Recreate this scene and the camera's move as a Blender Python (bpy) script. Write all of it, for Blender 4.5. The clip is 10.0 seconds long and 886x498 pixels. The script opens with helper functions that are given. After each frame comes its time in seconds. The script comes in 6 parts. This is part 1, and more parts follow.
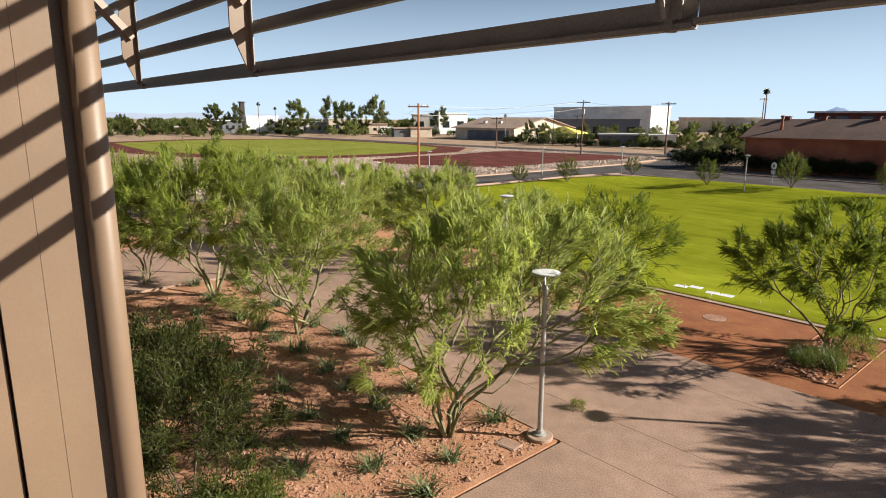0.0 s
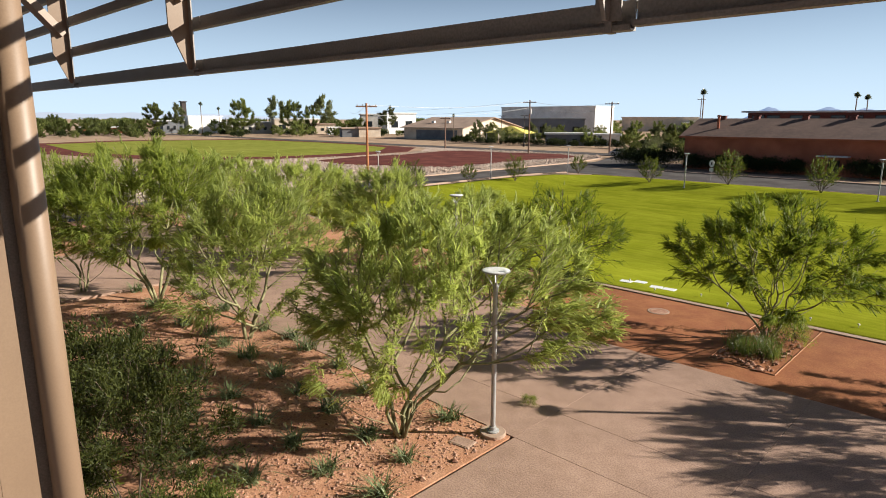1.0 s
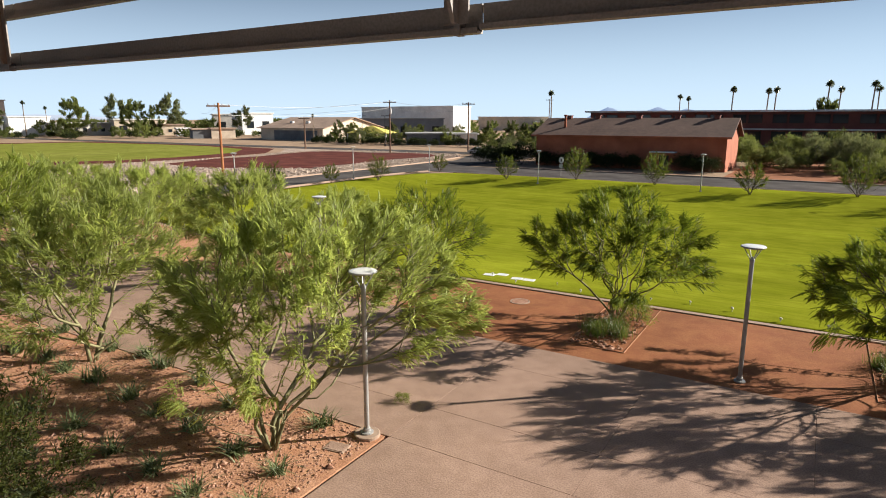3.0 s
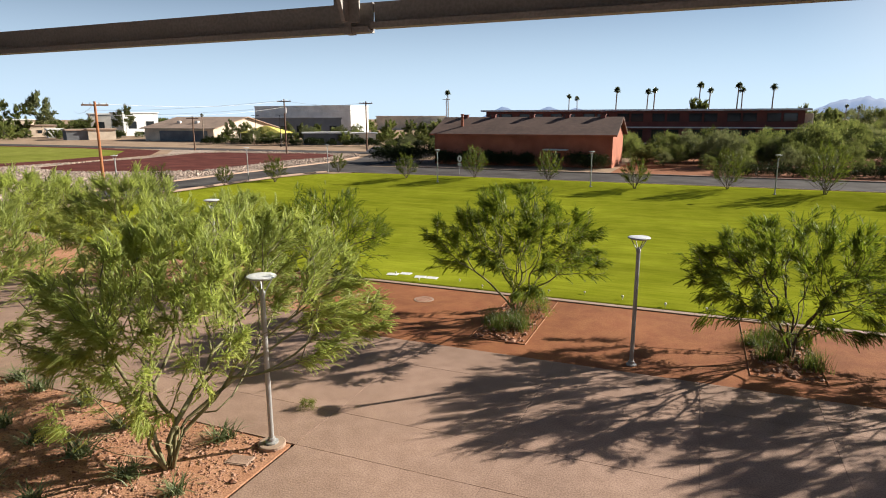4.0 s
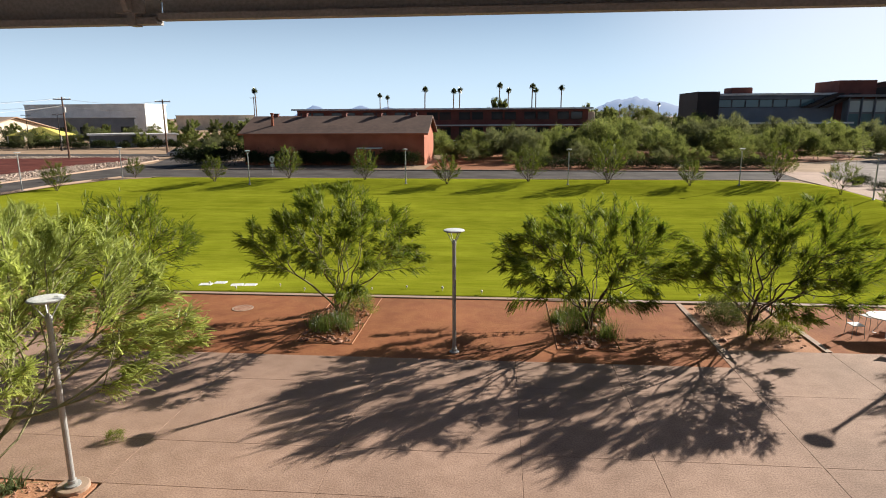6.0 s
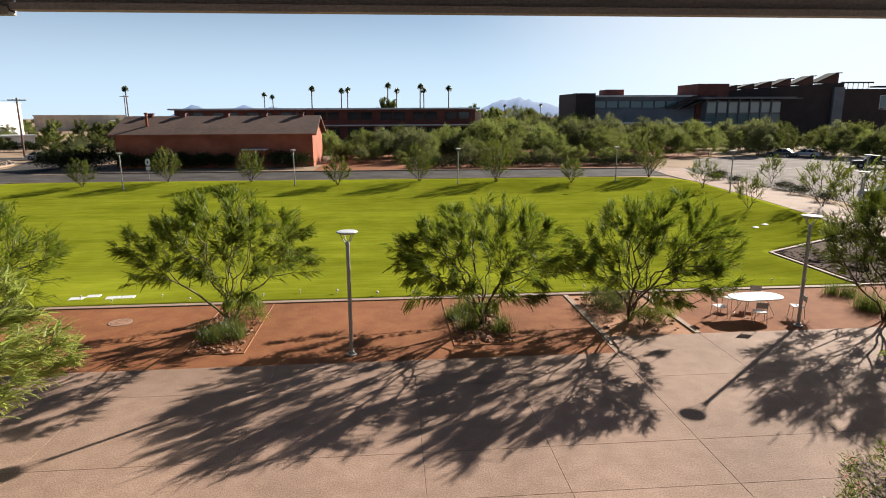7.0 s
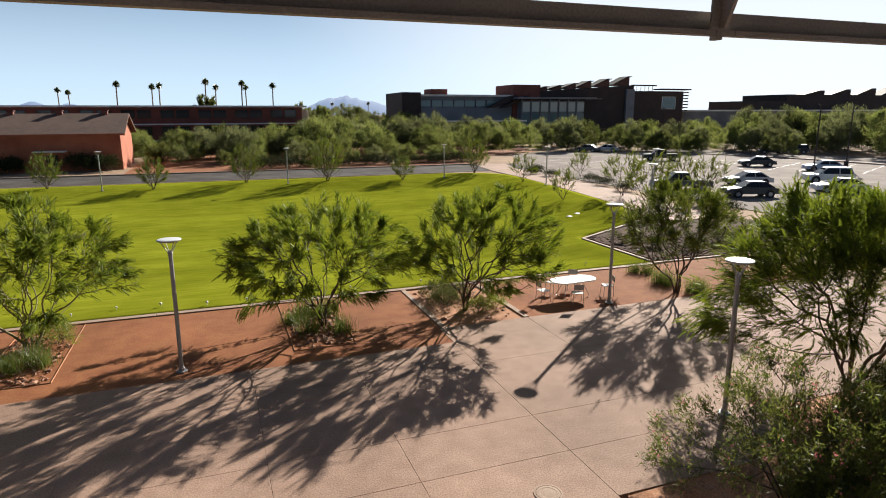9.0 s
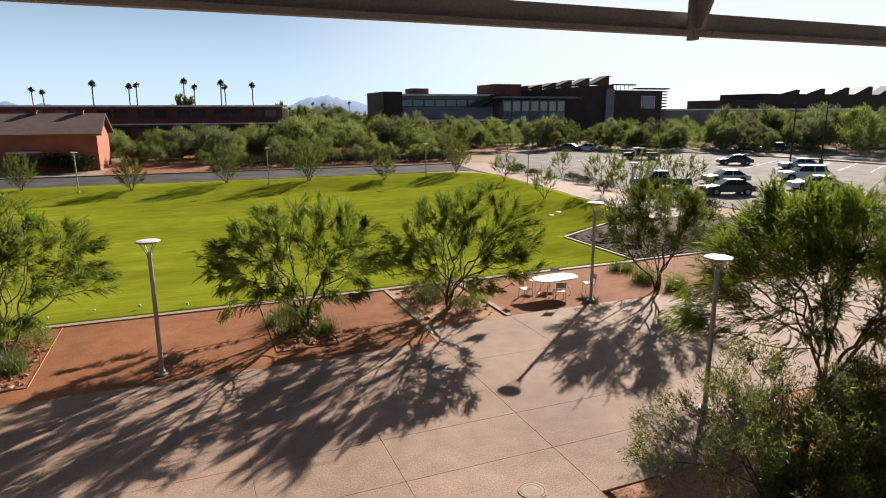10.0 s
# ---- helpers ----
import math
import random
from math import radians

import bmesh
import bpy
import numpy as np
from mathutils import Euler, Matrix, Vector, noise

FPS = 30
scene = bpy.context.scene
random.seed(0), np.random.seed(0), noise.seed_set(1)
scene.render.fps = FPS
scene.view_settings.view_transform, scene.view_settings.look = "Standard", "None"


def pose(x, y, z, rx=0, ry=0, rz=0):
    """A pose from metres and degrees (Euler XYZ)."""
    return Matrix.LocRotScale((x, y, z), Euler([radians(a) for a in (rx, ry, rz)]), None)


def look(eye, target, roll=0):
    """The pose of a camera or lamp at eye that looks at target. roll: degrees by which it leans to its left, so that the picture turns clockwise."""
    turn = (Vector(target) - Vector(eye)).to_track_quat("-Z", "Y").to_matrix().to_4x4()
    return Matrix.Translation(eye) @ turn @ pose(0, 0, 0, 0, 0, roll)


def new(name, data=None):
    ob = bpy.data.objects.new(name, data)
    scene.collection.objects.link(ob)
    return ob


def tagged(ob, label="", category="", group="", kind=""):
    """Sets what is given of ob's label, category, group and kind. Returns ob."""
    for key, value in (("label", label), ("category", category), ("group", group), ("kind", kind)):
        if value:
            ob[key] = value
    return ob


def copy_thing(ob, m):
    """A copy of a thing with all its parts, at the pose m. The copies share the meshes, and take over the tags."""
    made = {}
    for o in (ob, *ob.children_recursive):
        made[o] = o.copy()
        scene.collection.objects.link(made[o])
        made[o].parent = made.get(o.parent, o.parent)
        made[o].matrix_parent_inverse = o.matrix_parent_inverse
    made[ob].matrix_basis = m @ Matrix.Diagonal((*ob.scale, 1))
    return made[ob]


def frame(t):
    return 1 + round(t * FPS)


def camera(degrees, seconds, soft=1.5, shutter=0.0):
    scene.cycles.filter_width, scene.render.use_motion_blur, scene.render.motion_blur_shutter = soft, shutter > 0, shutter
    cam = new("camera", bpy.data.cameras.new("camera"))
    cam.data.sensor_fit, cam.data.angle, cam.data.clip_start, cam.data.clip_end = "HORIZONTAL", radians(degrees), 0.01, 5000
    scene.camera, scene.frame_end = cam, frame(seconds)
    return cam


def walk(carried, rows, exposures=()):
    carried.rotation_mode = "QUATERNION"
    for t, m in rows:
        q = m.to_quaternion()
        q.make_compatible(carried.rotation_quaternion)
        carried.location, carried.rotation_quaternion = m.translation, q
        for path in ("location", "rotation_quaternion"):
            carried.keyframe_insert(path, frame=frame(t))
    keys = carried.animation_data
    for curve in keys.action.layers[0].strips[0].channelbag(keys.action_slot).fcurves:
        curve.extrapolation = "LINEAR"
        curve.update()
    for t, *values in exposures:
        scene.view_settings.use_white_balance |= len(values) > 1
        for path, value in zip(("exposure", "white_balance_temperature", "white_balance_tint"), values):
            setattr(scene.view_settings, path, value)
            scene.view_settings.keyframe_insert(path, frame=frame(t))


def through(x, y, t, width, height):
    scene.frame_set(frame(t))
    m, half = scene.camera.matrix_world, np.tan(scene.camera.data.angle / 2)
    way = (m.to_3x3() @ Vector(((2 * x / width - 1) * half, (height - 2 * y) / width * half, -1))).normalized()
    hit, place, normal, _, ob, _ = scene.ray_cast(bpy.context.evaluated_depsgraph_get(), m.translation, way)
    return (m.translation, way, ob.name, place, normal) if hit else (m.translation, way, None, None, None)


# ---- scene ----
cam = camera(71.32, 10.0, soft=1.0)
PATH = [
    (0, -0.017, -0.023, 7.497, 78.08, -0.23, 48.63),
    (0.5, -0.015, -0.020, 7.496, 78.08, -0.21, 46.46),
    (1, -0.009, -0.017, 7.495, 78.08, -0.16, 43.96),
    (1.5, -0.011, -0.008, 7.494, 78.09, -0.15, 41.42),
    (2, -0.002, -0.007, 7.495, 78.09, -0.08, 38.29),
    (3.5, 0.013, 0.007, 7.495, 78.08, 0.01, 27.01),
    (4, 0.019, 0.017, 7.497, 78.03, 0.09, 22.11),
    (4.5, 0.019, 0.027, 7.497, 77.99, 0.08, 18.13),
    (5, 0.030, 0.022, 7.497, 77.99, 0.15, 14.31),
    (5.5, 0.039, 0.013, 7.495, 77.92, 0.27, 10.08),
    (7, 0.026, 0.023, 7.495, 77.82, 0.29, -4.83),
    (7.5, -0.004, 0.019, 7.504, 77.74, 0.22, -9.14),
    (8, -0.016, 0.018, 7.515, 77.67, 0.20, -13.17),
    (8.5, -0.013, 0.009, 7.514, 77.65, 0.22, -17.19),
    (9, -0.014, -0.001, 7.514, 77.61, 0.18, -20.33),
    (9.5, -0.014, -0.005, 7.514, 77.55, 0.24, -21.84),
    (10, -0.020, -0.014, 7.514, 77.55, 0.27, -22.01),
]
walk(cam, [(t, pose(*p)) for t, *p in PATH])

# ---------------------------------------------------------------- light
SUN_AZ, SUN_EL = 41.3, 23.2      # degrees from +x towards +y; above the horizon
world = bpy.data.worlds.new("sky")
scene.world = world
world.use_nodes = True
wn = world.node_tree.nodes
sky = wn.new("ShaderNodeTexSky")
sky.sky_type = "NISHITA"
sky.sun_disc = False
sky.sun_elevation = radians(SUN_EL)
sky.sun_rotation = radians(90 - SUN_AZ)
sky.air_density, sky.dust_density, sky.ozone_density, sky.altitude = 0.9, 0.05, 2.0, 600
wn["Background"].inputs["Strength"].default_value = 0.0175
# pale haze low over the horizon
wl = world.node_tree.links
geo = wn.new("ShaderNodeTexCoord")
sep = wn.new("ShaderNodeSeparateXYZ")
wl.new(geo.outputs["Generated"], sep.inputs[0])
low = wn.new("ShaderNodeMapRange")
low.interpolation_type = "SMOOTHSTEP"
low.inputs[1].default_value, low.inputs[2].default_value, low.inputs[3].default_value, low.inputs[4].default_value = -0.02, 0.30, 0.78, 0.0
wl.new(sep.outputs[2], low.inputs[0])
hz = wn.new("ShaderNodeMix")
hz.data_type = "RGBA"
hz.inputs[7].default_value = (21.5, 27.5, 34.0, 1)
wl.new(low.outputs[0], hz.inputs[0])
tn = wn.new("ShaderNodeMix")
tn.data_type, tn.blend_type = "RGBA", "MULTIPLY"
tn.inputs[0].default_value = 1.0
tn.inputs[7].default_value = (1.0, 1.17, 1.38, 1)
wl.new(sky.outputs[0], tn.inputs[6])
wl.new(tn.outputs[2], hz.inputs[6])
# the glare round the sun
dt = wn.new("ShaderNodeVectorMath")
dt.operation = "DOT_PRODUCT"
dt.inputs[1].default_value = (math.cos(radians(SUN_EL)) * math.cos(radians(SUN_AZ)), math.cos(radians(SUN_EL)) * math.sin(radians(SUN_AZ)), math.sin(radians(SUN_EL)))
wl.new(geo.outputs["Generated"], dt.inputs[0])
gl = wn.new("ShaderNodeMapRange")
gl.interpolation_type = "SMOOTHSTEP"
gl.inputs[1].default_value, gl.inputs[2].default_value, gl.inputs[3].default_value, gl.inputs[4].default_value = 0.70, 0.98, 0.0, 0.7
wl.new(dt.outputs["Value"], gl.inputs[0])
gm = wn.new("ShaderNodeMix")
gm.data_type = "RGBA"
gm.inputs[7].default_value = (29.5, 30.5, 32.0, 1)
wl.new(gl.outputs[0], gm.inputs[0])
wl.new(hz.outputs[2], gm.inputs[6])
wl.new(gm.outputs[2], wn["Background"].inputs[0])
sun = new("sun", bpy.data.lights.new("sun", "SUN"))
sun.data.energy, sun.data.angle, sun.data.color = 5.0, radians(0.53), (1.0, 0.94, 0.83)
sd = Vector((math.cos(radians(SUN_EL)) * math.cos(radians(SUN_AZ)), math.cos(radians(SUN_EL)) * math.sin(radians(SUN_AZ)), math.sin(radians(SUN_EL))))
sun.matrix_world = look((0, 0, 60), Vector((0, 0, 60)) - sd)
scene.view_settings.exposure = 1.11

# ---------------------------------------------------------------- materials


def surf(name, c1, c2, scale=3.0, rough=0.8, bump=0.15, fine=40.0, metal=0.0, c3=None, big=0.3, rnd=0.0, spec=0.5):
    """A surface with stains at a large scale, grain at a fine one, and a little relief."""
    m = bpy.data.materials.new(name)
    m.use_nodes = True
    nt = m.node_tree
    n, l = nt.nodes, nt.links
    b = n["Principled BSDF"]
    b.inputs["Roughness"].default_value, b.inputs["Metallic"].default_value = rough, metal
    b.inputs["Specular IOR Level"].default_value = spec
    co = n.new("ShaderNodeTexCoord")
    n1 = n.new("ShaderNodeTexNoise")
    n1.inputs["Scale"].default_value, n1.inputs["Detail"].default_value = scale, 6
    n2 = n.new("ShaderNodeTexNoise")
    n2.inputs["Scale"].default_value, n2.inputs["Detail"].default_value = fine, 3
    n3 = n.new("ShaderNodeTexNoise")
    n3.inputs["Scale"].default_value, n3.inputs["Detail"].default_value = big, 4
    for k in (n1, n2, n3):
        l.new(co.outputs["Object"], k.inputs["Vector"])
    r1 = n.new("ShaderNodeMapRange")
    r1.inputs[1].default_value, r1.inputs[2].default_value = 0.35, 0.65
    l.new(n1.outputs[0], r1.inputs[0])
    mx = n.new("ShaderNodeMix")
    mx.data_type = "RGBA"
    mx.inputs[6].default_value, mx.inputs[7].default_value = (*c1, 1), (*c2, 1)
    l.new(r1.outputs[0], mx.inputs[0])
    r2 = n.new("ShaderNodeMapRange")
    r2.inputs[1].default_value, r2.inputs[2].default_value = 0.4, 0.62
    l.new(n2.outputs[0], r2.inputs[0])
    mul = n.new("ShaderNodeMath")
    mul.operation = "MULTIPLY"
    mul.inputs[1].default_value = 0.45
    l.new(r2.outputs[0], mul.inputs[0])
    mx2 = n.new("ShaderNodeMix")
    mx2.data_type = "RGBA"
    c3 = c3 or tuple(0.6 * a for a in c1)
    mx2.inputs[7].default_value = (*c3, 1)
    l.new(mul.outputs[0], mx2.inputs[0])
    l.new(mx.outputs[2], mx2.inputs[6])
    r3 = n.new("ShaderNodeMapRange")
    r3.inputs[1].default_value, r3.inputs[2].default_value, r3.inputs[3].default_value, r3.inputs[4].default_value = 0.3, 0.7, 0.80, 1.16
    l.new(n3.outputs[0], r3.inputs[0])
    hsv = n.new("ShaderNodeHueSaturation")
    l.new(mx2.outputs[2], hsv.inputs["Color"])
    if rnd:
        oi = n.new("ShaderNodeObjectInfo")
        r4 = n.new("ShaderNodeMapRange")
        r4.inputs[3].default_value, r4.inputs[4].default_value = 1 - rnd, 1 + rnd
        l.new(oi.outputs["Random"], r4.inputs[0])
        mm = n.new("ShaderNodeMath")
        mm.operation = "MULTIPLY"
        l.new(r3.outputs[0], mm.inputs[0])
        l.new(r4.outputs[0], mm.inputs[1])
        l.new(mm.outputs[0], hsv.inputs["Value"])
    else:
        l.new(r3.outputs[0], hsv.inputs["Value"])
    l.new(hsv.outputs[0], b.inputs["Base Color"])
    if bump:
        bp = n.new("ShaderNodeBump")
        bp.inputs["Strength"].default_value, bp.inputs["Distance"].default_value = bump, 0.02
        l.new(n2.outputs[0], bp.inputs["Height"])
        l.new(bp.outputs[0], b.inputs["Normal"])
    return m


def leafy(name, c1, c2, through=0.5, gloss=0.05, vary=0.08):
    """Thin leaves that let light through; each leaf takes its own shade."""
    m = bpy.data.materials.new(name)
    m.use_nodes = True
    nt = m.node_tree
    n, l = nt.nodes, nt.links
    n.remove(n["Principled BSDF"])
    ge = n.new("ShaderNodeNewGeometry")
    co = n.new("ShaderNodeTexCoord")
    ns = n.new("ShaderNodeTexNoise")
    ns.inputs["Scale"].default_value = 0.9
    l.new(co.outputs["Object"], ns.inputs["Vector"])
    ad = n.new("ShaderNodeMath")
    ad.operation = "ADD"
    l.new(ge.outputs["Random Per Island"], ad.inputs[0])
    l.new(ns.outputs[0], ad.inputs[1])
    r = n.new("ShaderNodeMapRange")
    r.inputs[1].default_value, r.inputs[2].default_value = 0.35, 1.25
    l.new(ad.outputs[0], r.inputs[0])
    mx = n.new("ShaderNodeMix")
    mx.data_type = "RGBA"
    mx.inputs[6].default_value, mx.inputs[7].default_value = (*c1, 1), (*c2, 1)
    l.new(r.outputs[0], mx.inputs[0])
    oi, vr, tone = n.new("ShaderNodeObjectInfo"), n.new("ShaderNodeMapRange"), n.new("ShaderNodeHueSaturation")
    vr.inputs[3].default_value, vr.inputs[4].default_value = 1 - vary, 1 + vary
    l.new(oi.outputs["Random"], vr.inputs[0])
    l.new(vr.outputs[0], tone.inputs["Value"])
    l.new(mx.outputs[2], tone.inputs["Color"])
    d = n.new("ShaderNodeBsdfDiffuse")
    t = n.new("ShaderNodeBsdfTranslucent")
    g = n.new("ShaderNodeBsdfGlossy")
    g.inputs["Roughness"].default_value = 0.45
    hs = n.new("ShaderNodeHueSaturation")
    hs.inputs["Value"].default_value, hs.inputs["Saturation"].default_value, hs.inputs["Hue"].default_value = 1.25, 1.1, 0.49
    l.new(tone.outputs[0], hs.inputs["Color"])
    l.new(tone.outputs[0], d.inputs["Color"])
    l.new(hs.outputs[0], t.inputs["Color"])
    s1 = n.new("ShaderNodeMixShader")
    s1.inputs[0].default_value = through
    l.new(d.outputs[0], s1.inputs[1])
    l.new(t.outputs[0], s1.inputs[2])
    s2 = n.new("ShaderNodeMixShader")
    fr = n.new("ShaderNodeFresnel")
    ml = n.new("ShaderNodeMath")
    ml.operation = "MULTIPLY"
    ml.inputs[1].default_value = gloss
    l.new(fr.outputs[0], ml.inputs[0])
    l.new(ml.outputs[0], s2.inputs[0])
    l.new(s1.outputs[0], s2.inputs[1])
    l.new(g.outputs[0], s2.inputs[2])
    l.new(s2.outputs[0], n["Material Output"].inputs[0])
    return m


def glassy(name, tint, rough=0.05):
    """Dark window glass seen from outside by day."""
    m = bpy.data.materials.new(name)
    m.use_nodes = True
    b = m.node_tree.nodes["Principled BSDF"]
    b.inputs["Base Color"].default_value = (*tint, 1)
    b.inputs["Roughness"].default_value = rough
    b.inputs["Specular IOR Level"].default_value = 0.35
    return m


M_CONC = surf("broom_finished_concrete", (0.335, 0.217, 0.161), (0.40, 0.265, 0.2), 2.2, 0.85, 0.3, 26, c3=(0.13, 0.083, 0.062), rnd=0.05, spec=0.2)
M_KERB = surf("kerb_concrete", (0.41, 0.285, 0.21), (0.34, 0.235, 0.17), 2.5, 0.85, 0.2, 50)
M_GRAN = surf("stabilised_red_granite", (0.262, 0.098, 0.046), (0.325, 0.135, 0.06), 1.6, 0.95, 0.5, 24, c3=(0.15, 0.052, 0.023), spec=0.15)
M_BED = surf("planting_bed_granite", (0.44, 0.215, 0.122), (0.54, 0.295, 0.182), 1.6, 0.95, 0.7, 26, c3=(0.17, 0.072, 0.04), spec=0.15)
M_DIRT = surf("desert_dirt", (0.36, 0.25, 0.17), (0.42, 0.30, 0.21), 0.08, 0.95, 0.2, 6, spec=0.05)
M_ROCK = surf("tan_gravel_rock", (0.26, 0.115, 0.07), (0.50, 0.31, 0.22), 9, 0.9, 0.3, 20, spec=0.2)
M_ASPH = surf("road_asphalt", (0.085, 0.075, 0.072), (0.11, 0.10, 0.095), 0.3, 0.9, 0.2, 25, spec=0.05)
M_LOT = surf("sunbleached_parking_asphalt", (0.25, 0.21, 0.192), (0.30, 0.255, 0.232), 0.12, 0.95, 0.15, 12, spec=0.05)
M_DKRED = surf("dark_red_gravel", (0.115, 0.038, 0.03), (0.15, 0.05, 0.04), 0.3, 0.95, 0.3, 8, spec=0.05)
M_MULCH = surf("dark_bark_mulch", (0.07, 0.04, 0.03), (0.11, 0.065, 0.05), 2.5, 0.95, 0.9, 14, c3=(0.03, 0.018, 0.014), spec=0.05)
M_RIP = surf("pale_riprap_gravel", (0.40, 0.31, 0.25), (0.52, 0.42, 0.35), 1.2, 0.95, 0.8, 3, c3=(0.2, 0.14, 0.11), spec=0.05)
M_RIPRAP = surf("pale_pinkish_rock", (0.40, 0.31, 0.25), (0.52, 0.43, 0.36), 1.5, 0.95, 0.3, 8, c3=(0.25, 0.18, 0.14), spec=0.05)
M_METAL = surf("galvanised_pole", (0.40, 0.39, 0.38), (0.47, 0.46, 0.45), 6, 0.55, 0.03, 60, metal=0.45)
M_LENS = surf("white_lamp_lens", (0.80, 0.80, 0.79), (0.84, 0.84, 0.83), 4, 0.35, 0.0, 30)
M_WHITE = surf("white_powder_coat", (0.80, 0.79, 0.77), (0.74, 0.73, 0.71), 5, 0.45, 0.05, 60)
M_TAN = surf("tan_painted_metal", (0.185, 0.122, 0.078), (0.2, 0.134, 0.086), 2.0, 0.5, 0.02, 70, c3=(0.165, 0.108, 0.069))
M_BLADE = surf("bronze_sunshade_metal", (0.23, 0.205, 0.185), (0.275, 0.247, 0.222), 3.0, 0.5, 0.05, 60, metal=0.15)
M_BLOCK = surf("grey_painted_plaster", (0.50, 0.46, 0.42), (0.55, 0.51, 0.46), 1.0, 0.9, 0.1, 30)
M_BRICK = surf("red_painted_block", (0.36, 0.105, 0.052), (0.41, 0.13, 0.066), 0.6, 0.9, 0.2, 8)
M_BRICK2 = surf("dark_red_brick", (0.14, 0.044, 0.034), (0.18, 0.058, 0.044), 0.5, 0.9, 0.2, 8)
M_ROOF = surf("brown_shingle_roof", (0.125, 0.072, 0.055), (0.16, 0.095, 0.07), 1.5, 0.95, 0.4, 10)
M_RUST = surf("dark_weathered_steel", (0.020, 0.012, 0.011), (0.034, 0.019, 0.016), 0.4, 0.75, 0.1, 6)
M_SLATE = surf("blue_grey_metal_panel", (0.11, 0.125, 0.155), (0.135, 0.15, 0.185), 0.4, 0.5, 0.05, 6)
M_PALE = surf("pale_roof_edge", (0.62, 0.60, 0.57), (0.70, 0.68, 0.65), 0.5, 0.7, 0.05, 6)
M_STUC = surf("cream_stucco", (0.62, 0.50, 0.38), (0.68, 0.56, 0.44), 0.4, 0.9, 0.1, 6)
M_STUW = surf("white_stucco", (0.80, 0.79, 0.77), (0.74, 0.73, 0.71), 0.3, 0.9, 0.1, 6)
M_TANR = surf("tan_shingle_roof", (0.34, 0.235, 0.175), (0.39, 0.275, 0.205), 0.8, 0.95, 0.2, 6)
M_GREYW = surf("blue_grey_wall", (0.14, 0.145, 0.155), (0.18, 0.185, 0.195), 0.4, 0.9, 0.1, 6)
M_GLASS = glassy("dark_window_glass", (0.02, 0.024, 0.028))
M_GLASSG = glassy("green_window_glass", (0.10, 0.16, 0.17))
M_GLASSL = glassy("curtained_window_glass", (0.34, 0.38, 0.37), 0.2)
M_WOOD = surf("brown_utility_pole", (0.15, 0.085, 0.055), (0.20, 0.115, 0.075), 2, 0.9, 0.3, 20)
M_WOODO = surf("orange_brown_utility_pole", (0.36, 0.135, 0.05), (0.42, 0.17, 0.07), 2, 0.9, 0.3, 20)
M_BARK = surf("green_grey_bark", (0.20, 0.19, 0.085), (0.27, 0.25, 0.125), 5, 0.85, 0.4, 30, c3=(0.12, 0.10, 0.06))
M_BARKD = surf("dark_brown_bark", (0.085, 0.06, 0.042), (0.13, 0.095, 0.065), 5, 0.9, 0.5, 30)
M_PALMT = surf("palm_trunk", (0.20, 0.145, 0.10), (0.26, 0.19, 0.135), 2, 0.9, 0.4, 10)
L_PALO = leafy("yellow_green_feathery_leaf", (0.228, 0.282, 0.066), (0.40, 0.455, 0.142), 0.62, 0.02)
L_OLIVE = leafy("olive_green_feathery_leaf", (0.145, 0.195, 0.038), (0.33, 0.385, 0.09), 0.6, 0.02)
L_MESQ = leafy("mid_green_feathery_leaf", (0.064, 0.104, 0.016), (0.18, 0.225, 0.038), 0.55, 0.02)
# Darker copy of L_MESQ: backlit trees' shade is put into the leaf colour.
L_SHADE = leafy("shaded_green_feathery_leaf", (0.042, 0.066, 0.012), (0.125, 0.15, 0.03), 0.55, 0.02)
# Near-black low end puts the shade among the leaves into their colour.
L_DARK = leafy("shade_dark_shrub_leaf", (0.014, 0.021, 0.007), (0.085, 0.098, 0.028))
L_SHRUB = leafy("green_shrub_leaf", (0.085, 0.115, 0.022), (0.21, 0.24, 0.05))
L_FAR = leafy("olive_woodland_leaf", (0.058, 0.082, 0.024), (0.16, 0.18, 0.06), 0.5, 0.02, 0.42)
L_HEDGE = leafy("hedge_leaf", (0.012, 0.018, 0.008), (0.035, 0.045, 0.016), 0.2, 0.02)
L_YUCCA = leafy("blue_green_yucca_blade", (0.06, 0.085, 0.035), (0.19, 0.22, 0.10), 0.3, 0.08)
L_CLUMP = leafy("deep_green_grass_blade", (0.045, 0.07, 0.018), (0.14, 0.175, 0.045), 0.4, 0.05)
L_OLEA = leafy("narrow_olive_shrub_leaf", (0.037, 0.058, 0.015), (0.145, 0.168, 0.042), 0.5, 0.06)
L_PALM = leafy("palm_frond", (0.03, 0.045, 0.015), (0.07, 0.085, 0.03), 0.3, 0.2)
L_PINK = leafy("pink_flower", (0.45, 0.12, 0.13), (0.6, 0.25, 0.25), 0.4, 0.1)

# ---------------------------------------------------------------- mesh tools


